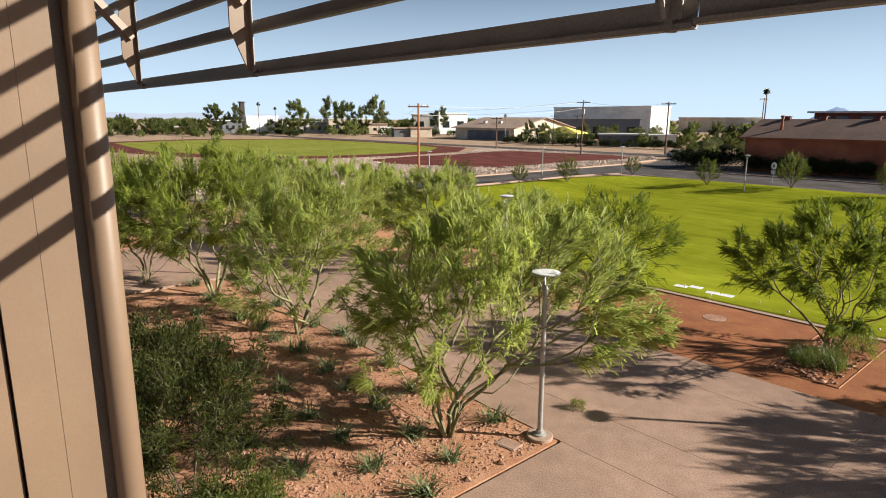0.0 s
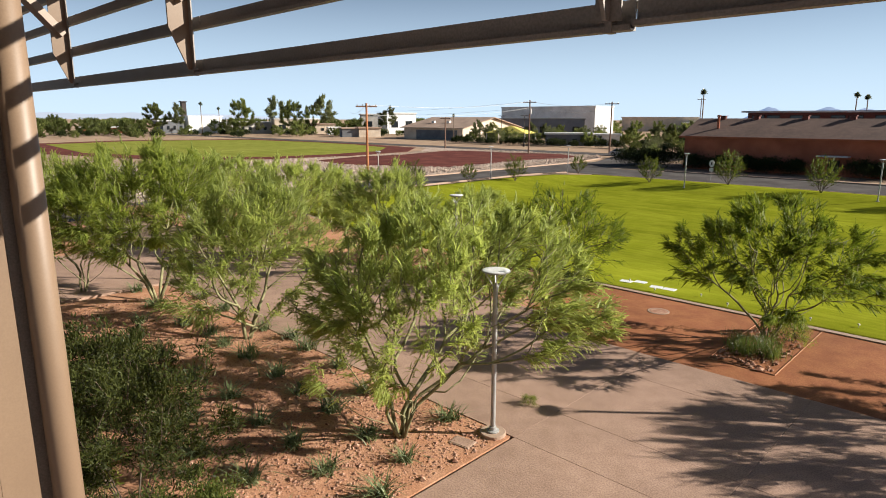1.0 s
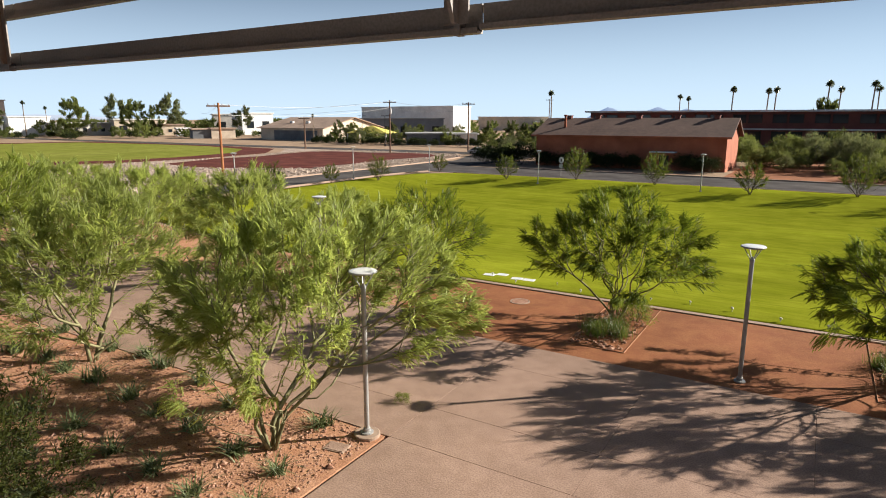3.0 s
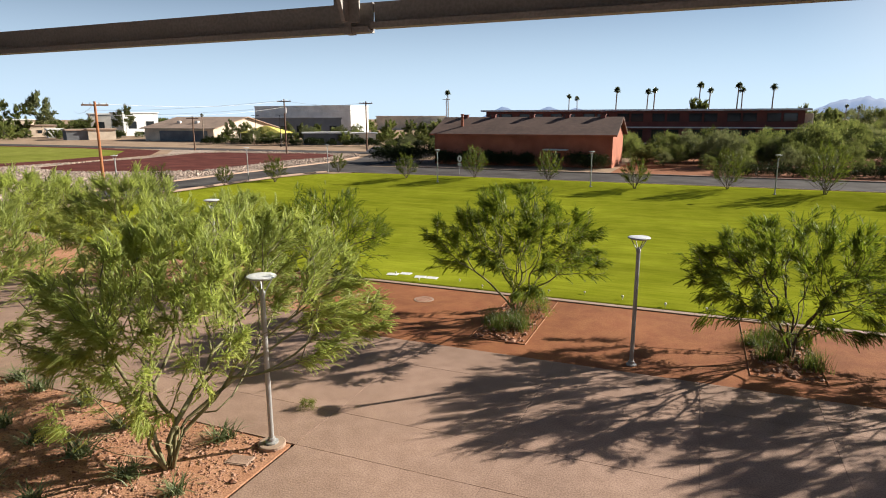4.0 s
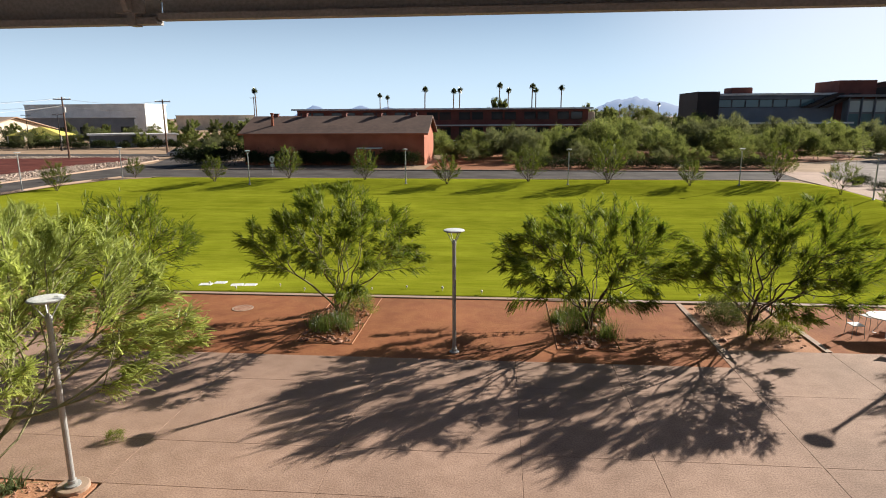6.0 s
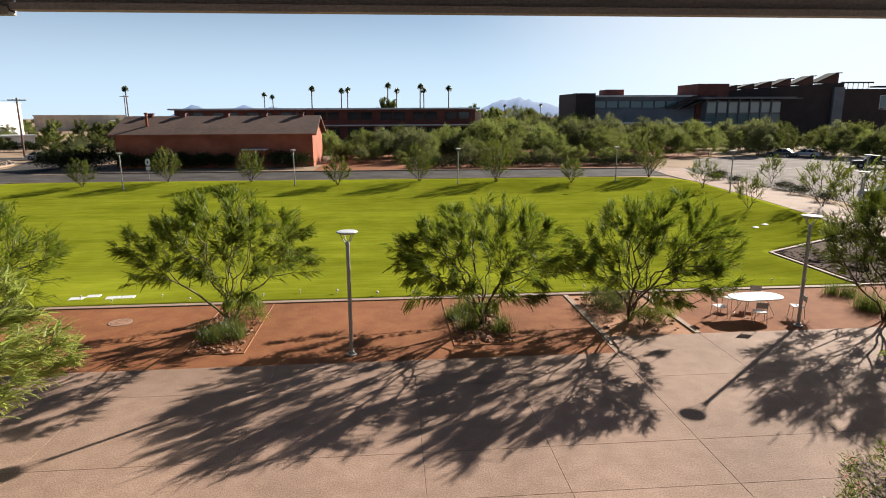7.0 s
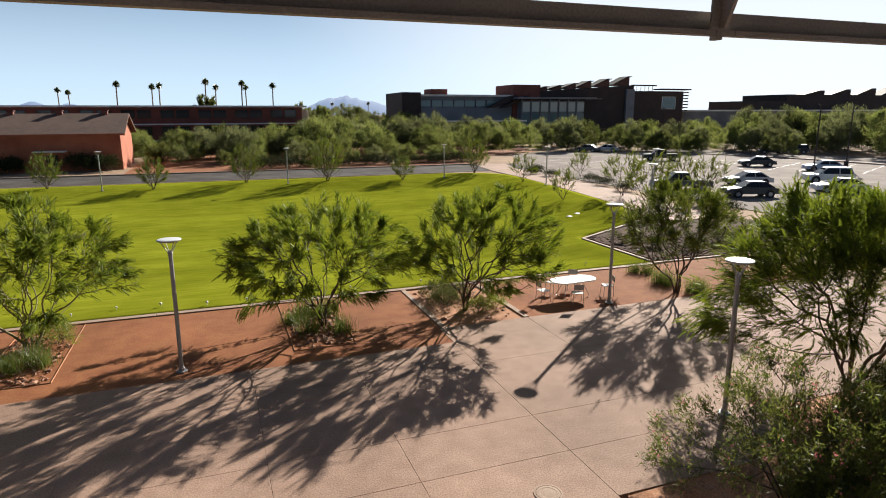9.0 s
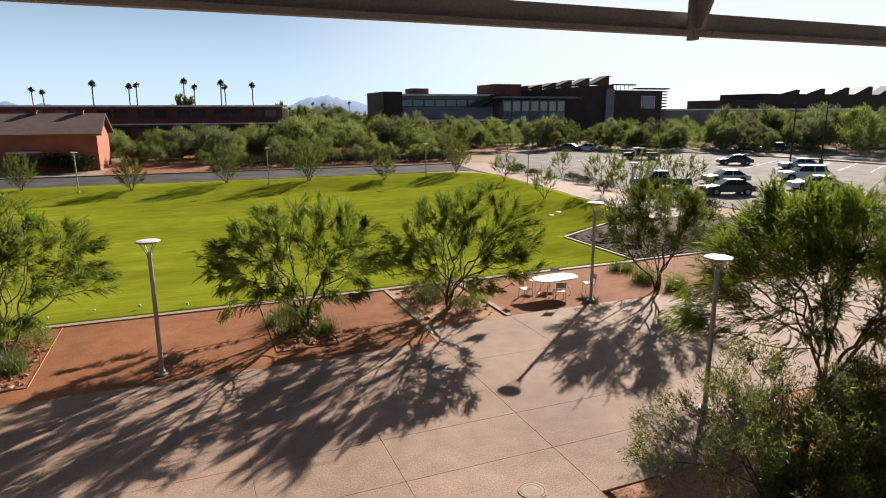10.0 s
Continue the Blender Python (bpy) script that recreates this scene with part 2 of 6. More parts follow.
class Mesh:
    """Gathers simple solids into one mesh."""

    def __init__(self):
        self.v, self.f = [], []

    def add(self, v, f):
        k = len(self.v)
        self.v += [tuple(p) for p in v]
        self.f += [tuple(i + k for i in q) for q in f]
        return self

    def box(self, x0, y0, z0, x1, y1, z1, c=0.0):
        """A box, with its upright and top edges cut by c."""
        if c <= 0:
            v = [(x, y, z) for z in (z0, z1) for x, y in ((x0, y0), (x1, y0), (x1, y1), (x0, y1))]
            return self.add(v, [(3, 2, 1, 0), (4, 5, 6, 7), (0, 1, 5, 4), (1, 2, 6, 5), (2, 3, 7, 6), (3, 0, 4, 7)])

        def ring(d, z):
            a, b, p, q = x0 + d, y0 + d, x1 - d, y1 - d
            return [(a + c, b, z), (p - c, b, z), (p, b + c, z), (p, q - c, z), (p - c, q, z), (a + c, q, z), (a, q - c, z), (a, b + c, z)]

        v = ring(0, z0) + ring(0, z1 - c) + ring(c, z1)
        f = [tuple(range(7, -1, -1)), tuple(range(16, 24))]
        for k in (0, 8):
            f += [(k + i, k + (i + 1) % 8, k + 8 + (i + 1) % 8, k + 8 + i) for i in range(8)]
        return self.add(v, f)

    def prism(self, outline, z0, z1):
        """An upright prism over a plan outline, counter-clockwise."""
        n = len(outline)
        v = [(x, y, z0) for x, y in outline] + [(x, y, z1) for x, y in outline]
        return self.add(v, [tuple(range(n - 1, -1, -1)), tuple(range(n, 2 * n))] + [(i, (i + 1) % n, n + (i + 1) % n, n + i) for i in range(n)])

    def lathe(self, profile, n=12, at=(0, 0, 0)):
        """Turns a profile of (radius, z) round the z axis."""
        v, f = [], []
        for r, z in profile:
            v += [(at[0] + r * math.cos(2 * math.pi * i / n), at[1] + r * math.sin(2 * math.pi * i / n), at[2] + z) for i in range(n)]
        for k in range(len(profile) - 1):
            f += [(k * n + i, k * n + (i + 1) % n, (k + 1) * n + (i + 1) % n, (k + 1) * n + i) for i in range(n)]
        f += [tuple(range(n - 1, -1, -1)), tuple((len(profile) - 1) * n + i for i in range(n))]
        return self.add(v, f)

    def tube(self, points, radii, n=6):
        """A round bar along points."""
        pts = [Vector(p) for p in points]
        v, f = [], []
        for k, p in enumerate(pts):
            d = (pts[min(k + 1, len(pts) - 1)] - pts[max(k - 1, 0)]).normalized()
            a = d.cross(Vector((0.31, 0.17, 0.93)) if abs(d.z) < 0.8 else Vector((1, 0, 0))).normalized()
            b = d.cross(a)
            r = float(radii[k] if isinstance(radii, (list, tuple)) else radii)
            v += [p + r * (math.cos(2 * math.pi * i / n) * a + math.sin(2 * math.pi * i / n) * b) for i in range(n)]
        for k in range(len(pts) - 1):
            f += [(k * n + i, k * n + (i + 1) % n, (k + 1) * n + (i + 1) % n, (k + 1) * n + i) for i in range(n)]
        f += [tuple(range(n - 1, -1, -1)), tuple((len(pts) - 1) * n + i for i in range(n))]
        return self.add(v, f)

    def mesh(self, name, mat, smooth=False):
        me = bpy.data.meshes.new(name)
        me.from_pydata(self.v, [], self.f)
        if mat:
            me.materials.append(mat)
        if smooth:
            me.polygons.foreach_set("use_smooth", [True] * len(me.polygons))
        me.update()
        return me


def part(name, m, material, parent, label="", smooth=False):
    """Links a Mesh as one object under a thing or a part."""
    ob = new(name, m.mesh(name, material, smooth) if isinstance(m, Mesh) else m)
    ob.parent = parent
    return tagged(ob, label)


def thing(name, label, category, group="", kind="", at=(0, 0, 0), turn=0.0):
    ob = new(name)
    ob.empty_display_size = 0.2
    ob.matrix_basis = pose(*at, 0, 0, turn)
    return tagged(ob, label, category, group, kind)


def solid(name, m, material, label, category="", group="", kind="", at=(0, 0, 0), turn=0.0, smooth=False):
    """A thing that is one mesh."""
    ob = new(name, m.mesh(name, material, smooth))
    ob.matrix_basis = pose(*at, 0, 0, turn)
    return tagged(ob, label, category, group, kind)


def sheet(name, outline, z, material, label, thick=0.06):
    """A flat layer of the ground with a real edge."""
    return solid(name, Mesh().prism(outline, z - thick, z), material, label, "ground", kind="structure")


def quads(name, v, mat):
    """A mesh from an (n, k, 3) array of loose faces of k corners each."""
    v = np.asarray(v, np.float32)
    n, c = v.shape[:2]
    me = bpy.data.meshes.new(name)
    me.vertices.add(c * n)
    me.vertices.foreach_set("co", v.reshape(-1))
    me.loops.add(c * n)
    me.loops.foreach_set("vertex_index", np.arange(c * n, dtype=np.int32))
    me.polygons.add(n)
    me.polygons.foreach_set("loop_start", np.arange(0, c * n, c, dtype=np.int32))
    me.update(calc_edges=True)
    me.materials.append(mat)
    return me


def turns(rng, d, roll=None):
    """Rotation matrices whose x axis is d (n, 3), with a random or given roll; y lies level where roll is 0."""
    d = d / np.linalg.norm(d, axis=1, keepdims=True)
    up = np.tile([0.0, 0.0, 1.0], (len(d), 1))
    up[np.abs(d[:, 2]) > 0.97] = (1, 0, 0)
    y = np.cross(up, d)
    y /= np.linalg.norm(y, axis=1, keepdims=True)
    z = np.cross(d, y)
    a = rng.uniform(0, 2 * np.pi, len(d)) if roll is None else np.full(len(d), roll) + rng.normal(0, 0.5, len(d))
    c, s = np.cos(a)[:, None], np.sin(a)[:, None]
    return np.stack([d, c * y + s * z, c * z - s * y], 2)


def spray(pairs=8, length=0.40, leaf=0.068, droop=0.11):
    """One feathery twig along x that bends down towards its tip: leaflets on both sides, joined along the twig. Returns corners and faces."""
    v = [(length * k / pairs, 0, -droop * (k / pairs) ** 2) for k in range(pairs + 1)]
    f = []
    for k in range(pairs):
        u = (k + 0.5) / pairs
        w = leaf * (1.25 - 0.8 * u) * (0.85 if k % 2 else 1.1)
        for s in (-1, 1):
            f.append((k, k + 1, len(v)))
            v.append((length * u + 0.55 * w, s * 0.80 * w, -droop * u * u - 0.25 * w))
    return np.array(v), np.array(f)


def plumes(name, template, place, rot, size, mat):
    """Many copies of one twig, turned and scaled, in one mesh."""
    v, f = template
    p = np.einsum("nij,vj->nvi", rot, v) * size[:, None, None] + place[:, None, :]
    f = (f[None] + len(v) * np.arange(len(place))[:, None, None]).reshape(-1)
    me = bpy.data.meshes.new(name)
    me.vertices.add(p.shape[0] * p.shape[1])
    me.vertices.foreach_set("co", p.astype(np.float32).reshape(-1))
    me.loops.add(len(f))
    me.loops.foreach_set("vertex_index", f.astype(np.int32))
    me.polygons.add(len(f) // 3)
    me.polygons.foreach_set("loop_start", np.arange(0, len(f), 3, dtype=np.int32))
    me.update(calc_edges=True)
    me.materials.append(mat)
    return me


def scatter(template, place, rot, size):
    """Copies of a template of quads at places, turned and scaled, as one array."""
    q = np.einsum("nij,kvj->nkvi", rot, template) * size[:, None, None, None] + place[:, None, None, :]
    return q.reshape(-1, template.shape[1], 3)


def limbs(rng, stems, targets, tip=0.006, power=0.46, sides=5, direct=0.5):
    """Trunk and branches: stems are polylines from the base; each target joins the nearest limb. Returns Mesh and twig ends with directions."""
    pos, par, far = [], [], []
    for s in stems:
        prev = -1
        for p in s:
            pos.append(np.array(p, float))
            par.append(prev)
            far.append(far[prev] + np.linalg.norm(pos[-1] - pos[prev]) if prev >= 0 else 0.0)
            prev = len(pos) - 1
    chains = []
    base = np.array(stems[0][0], float)
    order = np.argsort(np.linalg.norm(targets - base, axis=1))
    ends, ways = [], []
    for t in targets[order]:
        P = np.array(pos)
        d = np.linalg.norm(P - t, axis=1)
        lift = np.maximum(0, P[:, 2] - t[2] + 0.1) * 0.8
        low = np.where(P[:, 2] < base[2] + 0.35, 3.0, 0.0)
        k = int(np.argmin(d + lift + low + direct * np.array(far)))
        a = pos[k]
        n = max(2, int(d[k] / 0.35))
        side = rng.normal(0, 0.06 * d[k], 3)
        side[2] -= 0.06 * d[k]
        prev = k
        for i in range(1, n + 1):
            u = i / n
            p = a + (t - a) * u + side * 4 * u * (1 - u)
            pos.append(p + (rng.normal(0, 0.012, 3) if i < n else 0))
            par.append(prev)
            far.append(far[prev] + np.linalg.norm(pos[-1] - pos[prev]))
            prev = len(pos) - 1
        ends.append(prev)
        w = pos[prev] - pos[par[prev]]
        ways.append(w / (np.linalg.norm(w) + 1e-6))
    n = len(pos)
    kids = [[] for _ in range(n)]
    load = np.zeros(n)
    for i in range(n - 1, -1, -1):
        if not kids[i]:
            load[i] = 1
        if par[i] >= 0:
            kids[par[i]].append(i)
            load[par[i]] += load[i]
    rad = tip * load**power
    m = Mesh()
    seen = set()
    for i in range(n):
        for j in kids[i]:
            if j in seen or (par[i] >= 0 and max(kids[i], key=lambda q: load[q]) == j):
                continue
            line, rr = [pos[i]], [min(rad[i], rad[j] * 1.25)]
            q = j
            while True:
                seen.add(q)
                line.append(pos[q])
                rr.append(rad[q])
                if not kids[q]:
                    break
                q = max(kids[q], key=lambda w: load[w])
            m.tube(line, rr, sides)
    P = np.array(pos)
    way = np.array([P[i] - P[par[i]] if par[i] >= 0 else (0, 0, 1) for i in range(n)])
    return m, np.array([pos[e] for e in ends]), way / (np.linalg.norm(way, axis=1, keepdims=True) + 1e-6), P, load


def crown_points(rng, n, cx, cy, rx, ry, zb, zt, rim=0.35):
    """Points in a domed crown with an uneven, lobed outline."""
    ang = rng.uniform(0, 2 * np.pi, n)
    r = np.sqrt(rng.uniform(0.02, 1, n))
    lobes = 1 + 0.16 * np.sin(3 * ang + rng.uniform(0, 6)) + 0.11 * np.sin(5 * ang + rng.uniform(0, 6))
    r = r * lobes
    top = zt - (zt - zb) * (1 - rim) * 0.75 * r**2.2
    bot = zb + (zt - zb) * 0.42 * np.maximum(0, 1 - r)
    z = bot + (np.maximum(top, bot + 0.1) - bot) * rng.uniform(0, 1, n) ** 0.75
    return np.stack([cx + rx * r * np.cos(ang), cy + ry * r * np.sin(ang), z], 1)


def feathery_tree(seed, height, radius, low, off=(0, 0), stems=4, n=110, each=14, leaf=L_MESQ, bark=M_BARKD, label="", group="", name="desert_tree", size=1.0, hang=0.35, tip=0.008, spread=0.42, pairs=8, fork=0.9, fill=1.0, clear=None, crook=0.20, direct=0.72, shell=0.45, bare=0.34, loose=0.09):
    """A many-stemmed desert tree: crooked limbs, whips that fan up and outwards, and feathery twigs along them."""
    rng = np.random.default_rng(seed)
    th = thing(name, label, "tree", group)
    lines = []
    for k in range(stems):
        a = 2 * np.pi * (k + rng.uniform(-0.3, 0.3)) / stems
        r = radius * spread * rng.uniform(0.6, 1.2)
        e = np.array([off[0] * 0.6 + r * np.cos(a), off[1] * 0.6 + r * np.sin(a), low + (height - low) * rng.uniform(0.12, 0.4)])
        b = np.array([0.09 * np.cos(a), 0.09 * np.sin(a), -0.05])
        kink = rng.normal(0, crook, 3) * [1, 1, 0.3]
        kink2 = rng.normal(0, crook * 0.45, 3) * [1, 1, 0.5]
        line = []
        for u in np.linspace(0, 1, 11):
            p = b + (e - b) * np.array([u**1.15, u**1.15, u**0.9]) + (kink * np.sin(2 * np.pi * u * fork) + kink2 * np.sin(2 * np.pi * u * 2.3 + k)) * min(1, 3 * u) * (1 - 0.5 * u) + rng.normal(0, 0.025, 3) * u
            line.append(p)
        lines.append(line)
    n, each = int(1.9 * n), max(4, int(each * 0.56 * fill))
    t = crown_points(rng, n, off[0], off[1], radius * 0.97, radius * 0.97, low + 0.15, height - 0.15)
    # most whips end near the outside of the crown
    mid = np.array([off[0], off[1], low + 0.15 * (height - low)])
    half = np.array([radius, radius, height - mid[2]])
    v = (t - mid) / half
    ln = np.linalg.norm(v, axis=1, keepdims=True)
    far = np.maximum(ln, np.minimum(1.0, rng.uniform(shell, 1.02, (n, 1))))
    up = v[:, 2] > -0.1
    grown = mid + v / (ln + 1e-6) * far * half
    t[up] = grown[up]
    whip = rng.uniform(0, 1, n) < 0.28
    t[whip] = mid + (t[whip] - mid) * [1.13, 1.13, 1.05]
    if clear:
        side, deep = t @ [0.74, 0.67, 0], t @ [0.67, -0.74, 0]
        t = t[~((np.abs(side - clear[0]) < clear[1]) & (deep > clear[2]))]
        t = t[~((t @ [0.74, 0.67, 0] > 1.3) & (t @ [0.67, -0.74, 0] > clear[2]) & (t[:, 2] < low + 0.95))]
        n = len(t)
    m, ends, ways, pos, load = limbs(rng, lines, t, tip, direct=direct)
    part("trunk", m, bark, th, smooth=True)
    out = pos - mid
    reach = np.linalg.norm(out / half, axis=1)
    thin = np.where((load <= 6) & (pos[:, 2] > low * 0.85) & (reach > bare * 0.7))[0]
    thick = (0.10 + rng.uniform(0, 1, len(thin)) ** 2) / np.sqrt(load[thin]) * np.clip((reach[thin] - bare * 0.7) / 0.3, 0.08, 1)
    pick = rng.choice(thin, n * each, p=thick / thick.sum())
    if clear:
        side, deep = pos[pick] @ [0.74, 0.67, 0], pos[pick] @ [0.67, -0.74, 0]
        pick = pick[~((np.abs(side - clear[0]) < clear[1]) & (deep > clear[2]))]
    k = len(pick)
    p = pos[pick] - ways[pick] * rng.uniform(0, 0.36, (k, 1)) + rng.normal(0, loose, (k, 3))
    out = p - mid
    out /= np.linalg.norm(out, axis=1, keepdims=True)
    d = 0.85 * ways[pick] + 0.35 * out * [1.2, 1.2, 0.6] + rng.normal(0, 0.38, out.shape) * [1, 1, 0.8]
    rise = np.clip((p[:, 2] - low) / (height - low), 0, 1)
    d[:, 2] += 0.22 * rise - hang * (1 - rise) * 1.25
    part("crown", plumes("crown", spray(pairs), p, turns(rng, d, 0.0), size * rng.uniform(0.45, 1.15, k), leaf), None, th)
    return th


def leafy_shrub(seed, height, radius, n=70, each=45, leaf=L_SHRUB, long=0.10, wide=0.024, label="", group="", name="shrub", bark=M_BARKD, flowers=0, low=0.25, off=(0, 0)):
    """A dense shrub of upright stems set with narrow leaves."""
    rng = np.random.default_rng(seed)
    th = thing(name, label, "shrub", group)
    lines = []
    for k in range(7):
        a = 2 * np.pi * k / 7 + rng.uniform(-0.3, 0.3)
        e = np.array([radius * 0.5 * np.cos(a) + off[0] * .5, radius * 0.5 * np.sin(a) + off[1] * .5, height * rng.uniform(0.45, 0.65)])
        lines.append([np.array([0.1 * np.cos(a), 0.1 * np.sin(a), -0.05]) * (1 - u) + e * u for u in np.linspace(0, 1, 6)])
    t = crown_points(rng, n, off[0], off[1], radius * 0.92, radius * 0.92, low, height - 0.1, rim=0.45)
    m, ends, ways, pos, load = limbs(rng, lines, t, 0.005)
    part("stem", m, bark, th, smooth=True)
    thin = np.where((load <= 3) & (pos[:, 2] > low))[0]
    k = n * each
    p = pos[rng.choice(thin, k)] + rng.normal(0, 0.09, (k, 3))
    d = rng.normal(0, 0.6, (k, 3)) + (p - [off[0], off[1], 0.3 * height]) / radius * 0.5 + [0, 0, 0.35]
    one = np.array([[(0, 0, 0), (0.5 * long, wide / 2, 0.004), (long, 0, -0.01), (0.5 * long, -wide / 2, 0.004)]])
    part("foliage", quads("foliage", scatter(one, p, turns(rng, d), rng.uniform(0.6, 1.3, k)), leaf), None, th)
    if flowers:
        e = ends[rng.choice(len(ends), flowers)] + rng.normal(0, 0.05, (flowers, 3))
        e = np.repeat(e, 5, 0) + rng.normal(0, 0.025, (5 * flowers, 3))
        pet = np.array([[(0, 0, 0), (0.025, 0.016, 0), (0.045, 0, 0.006), (0.025, -0.016, 0)]])
        part("blossom", quads("blossom", scatter(pet, e, turns(rng, rng.normal(0, 1, e.shape)), rng.uniform(0.7, 1.3, len(e))), L_PINK), None, th, "small pink blossoms")
    return th


def blade_tuft(seed, n, height, arch, wide, leaf, label, group, name="grass_tuft", spread=0.08):
    """A tuft of arching pointed blades."""
    rng = np.random.default_rng(seed)
    th = thing(name, label, "plant", group)
    out = []
    for k in range(n):
        a, h = rng.uniform(0, 2 * np.pi), height * rng.uniform(0.6, 1.1)
        lean = arch * rng.uniform(0.25, 1.0)
        b = np.array([spread * rng.normal(), spread * rng.normal(), 0])
        dr, sd_ = np.array([np.cos(a), np.sin(a), 0]), np.array([-np.sin(a), np.cos(a), 0])
        prev = None
        for u in (0, 0.35, 0.7, 1.0):
            p = b + dr * lean * u**1.6 + np.array([0, 0, h * (u - 0.35 * u * u * lean / max(height, 0.01))])
            w = wide * (1.0 - 0.9 * u)
            cur = (p - sd_ * w, p + sd_ * w)
            if prev:
                out.append([prev[0], prev[1], cur[1], cur[0]])
            prev = cur
    part("foliage", quads("foliage", np.array(out), leaf), None, th)
    return th


def put(source, x, y, z=0.0, turn=0.0, size=1.0, label=""):
    ob = copy_thing(source, pose(x, y, z, 0, 0, turn) @ Matrix.Scale(size, 4))
    return tagged(ob, label)


def settle_thing(ob, x, y, z=0.0, turn=0.0, size=1.0):
    ob.matrix_basis = pose(x, y, z, 0, 0, turn) @ Matrix.Scale(size, 4)
    return ob

# ---------------------------------------------------------------- ground


def lawn_material():
    """Mown turf: fine grain, soft patches, and faint mower bands along x."""
    m = surf("mown_lawn", (0.195, 0.211, 0.016), (0.24, 0.252, 0.022), 0.7, 1.0, 0.5, 35, c3=(0.09, 0.12, 0.004), big=0.09, spec=0.0)
    n, l = m.node_tree.nodes, m.node_tree.links
    co, mp, no, mr, hs = (n.new(k) for k in ("ShaderNodeTexCoord", "ShaderNodeMapping", "ShaderNodeTexNoise", "ShaderNodeMapRange", "ShaderNodeHueSaturation"))
    mp.inputs["Scale"].default_value = (0.06, 0.5, 1)
    no.inputs["Scale"].default_value, no.inputs["Detail"].default_value = 1.0, 5
    mr.inputs[1].default_value, mr.inputs[2].default_value, mr.inputs[3].default_value, mr.inputs[4].default_value = 0.36, 0.64, 0.80, 1.18
    l.new(co.outputs["Object"], mp.inputs[0])
    l.new(mp.outputs[0], no.inputs["Vector"])
    mp2, no2, av = (n.new(k) for k in ("ShaderNodeMapping", "ShaderNodeTexNoise", "ShaderNodeMath"))
    mp2.inputs["Scale"].default_value = (0.5, 2.6, 1)
    no2.inputs["Scale"].default_value, no2.inputs["Detail"].default_value = 1.0, 6
    av.operation, av.inputs[1].default_value = "MULTIPLY_ADD", 0.5
    hf = n.new("ShaderNodeMath")
    hf.operation, hf.inputs[1].default_value = "MULTIPLY", 0.5
    l.new(co.outputs["Object"], mp2.inputs[0])
    l.new(mp2.outputs[0], no2.inputs["Vector"])
    l.new(no2.outputs[0], hf.inputs[0])
    l.new(no.outputs[0], av.inputs[0])
    l.new(hf.outputs[0], av.inputs[2])
    l.new(av.outputs[0], mr.inputs[0])
    b = n["Principled BSDF"]
    old = b.inputs["Base Color"].links[0].from_socket
    l.new(old, hs.inputs["Color"])
    l.new(mr.outputs[0], hs.inputs["Value"])
    l.new(hs.outputs[0], b.inputs["Base Color"])
    return m


M_LAWN = lawn_material()
M_FIELD = surf("sports_field_grass", (0.19, 0.205, 0.04), (0.235, 0.24, 0.055), 0.06, 1.0, 0.2, 3, c3=(0.15, 0.17, 0.03), spec=0.0)

arc = [(34.5 - 6 * (1 - math.cos(a)), 69.4 + 5 * math.sin(a)) for a in (0.0, 0.4, 0.8, 1.2, 1.57)]
LAWN = [(-13.9, 25.13), (20.95, 25.13), (20.95, 32.2), (29.0, 36.5), (31.6, 43.0), (33.0, 53.0), (34.3, 64.0)] + arc + [(5, 75.0), (-36, 76.4), (-44, 76.0), (-48.5, 72), (-50, 66), (-50, 30), (-30, 25.33)]
DEEP, BANK = 0.80, 9.0


def edge_distance(outline, q):
    """How far the points lie from a closed outline."""
    a = np.array(outline, float)
    b = np.roll(a, -1, 0)
    ab = b - a
    u = np.clip(((q[:, None] - a) * ab).sum(2) / (ab**2).sum(1), 0, 1)
    return np.linalg.norm(q[:, None] - (a + u[:, :, None] * ab), axis=2).min(1)


def lawn_z(x, y):
    """The lawn is a shallow basin: its banks fall from the rim to a level floor."""
    u = np.clip(edge_distance(LAWN, np.array([[x, y]], float))[0] / BANK, 0, 1)
    return -DEEP * u * u * (3 - 2 * u)


def ring_points(outline, step=1.2):
    out = []
    for (ax, ay), (bx, by) in zip(outline, outline[1:] + outline[:1]):
        n = max(1, round(math.hypot(bx - ax, by - ay) / step))
        out += [(ax + (bx - ax) * k / n, ay + (by - ay) * k / n) for k in range(n)]
    return np.array(out)


def rings(loops):
    """A sheet of closed loops of equal length, each joined to the next."""
    n = len(loops[0])
    v = [tuple(p) for lp in loops for p in lp]
    return Mesh().add(v, [(k * n + i, k * n + (i + 1) % n, (k + 1) * n + (i + 1) % n, (k + 1) * n + i) for k in range(len(loops) - 1) for i in range(n)])


rim, hub = ring_points(LAWN), np.array([-6.0, 50.0])
loops = [[(x, y, -0.14) for x, y in rim]]
for u in [0.0, 0.015, 0.03, 0.05] + list(np.linspace(0.08, 1.0, 35)):
    p = rim + (hub - rim) * u
    d = np.clip(edge_distance(LAWN, p) / BANK, 0, 1)
    loops.append(list(zip(p[:, 0], p[:, 1], -DEEP * d * d * (3 - 2 * d))))
solid("lawn", rings(loops), M_LAWN, "bright green mown lawn in a shallow basin lit by low sun", "ground", kind="structure", smooth=True)
out = rim - hub
out /= np.linalg.norm(out, axis=1, keepdims=True)
loops = [[(x, y, -0.10) for x, y in hub + out * r] for r in (4500, 1200, 400, 150)] + [[(x, y, -0.10) for x, y in rim]]
solid("ground", rings(loops), M_DIRT, "flat tan desert ground reaching the horizon", "ground", kind="structure")
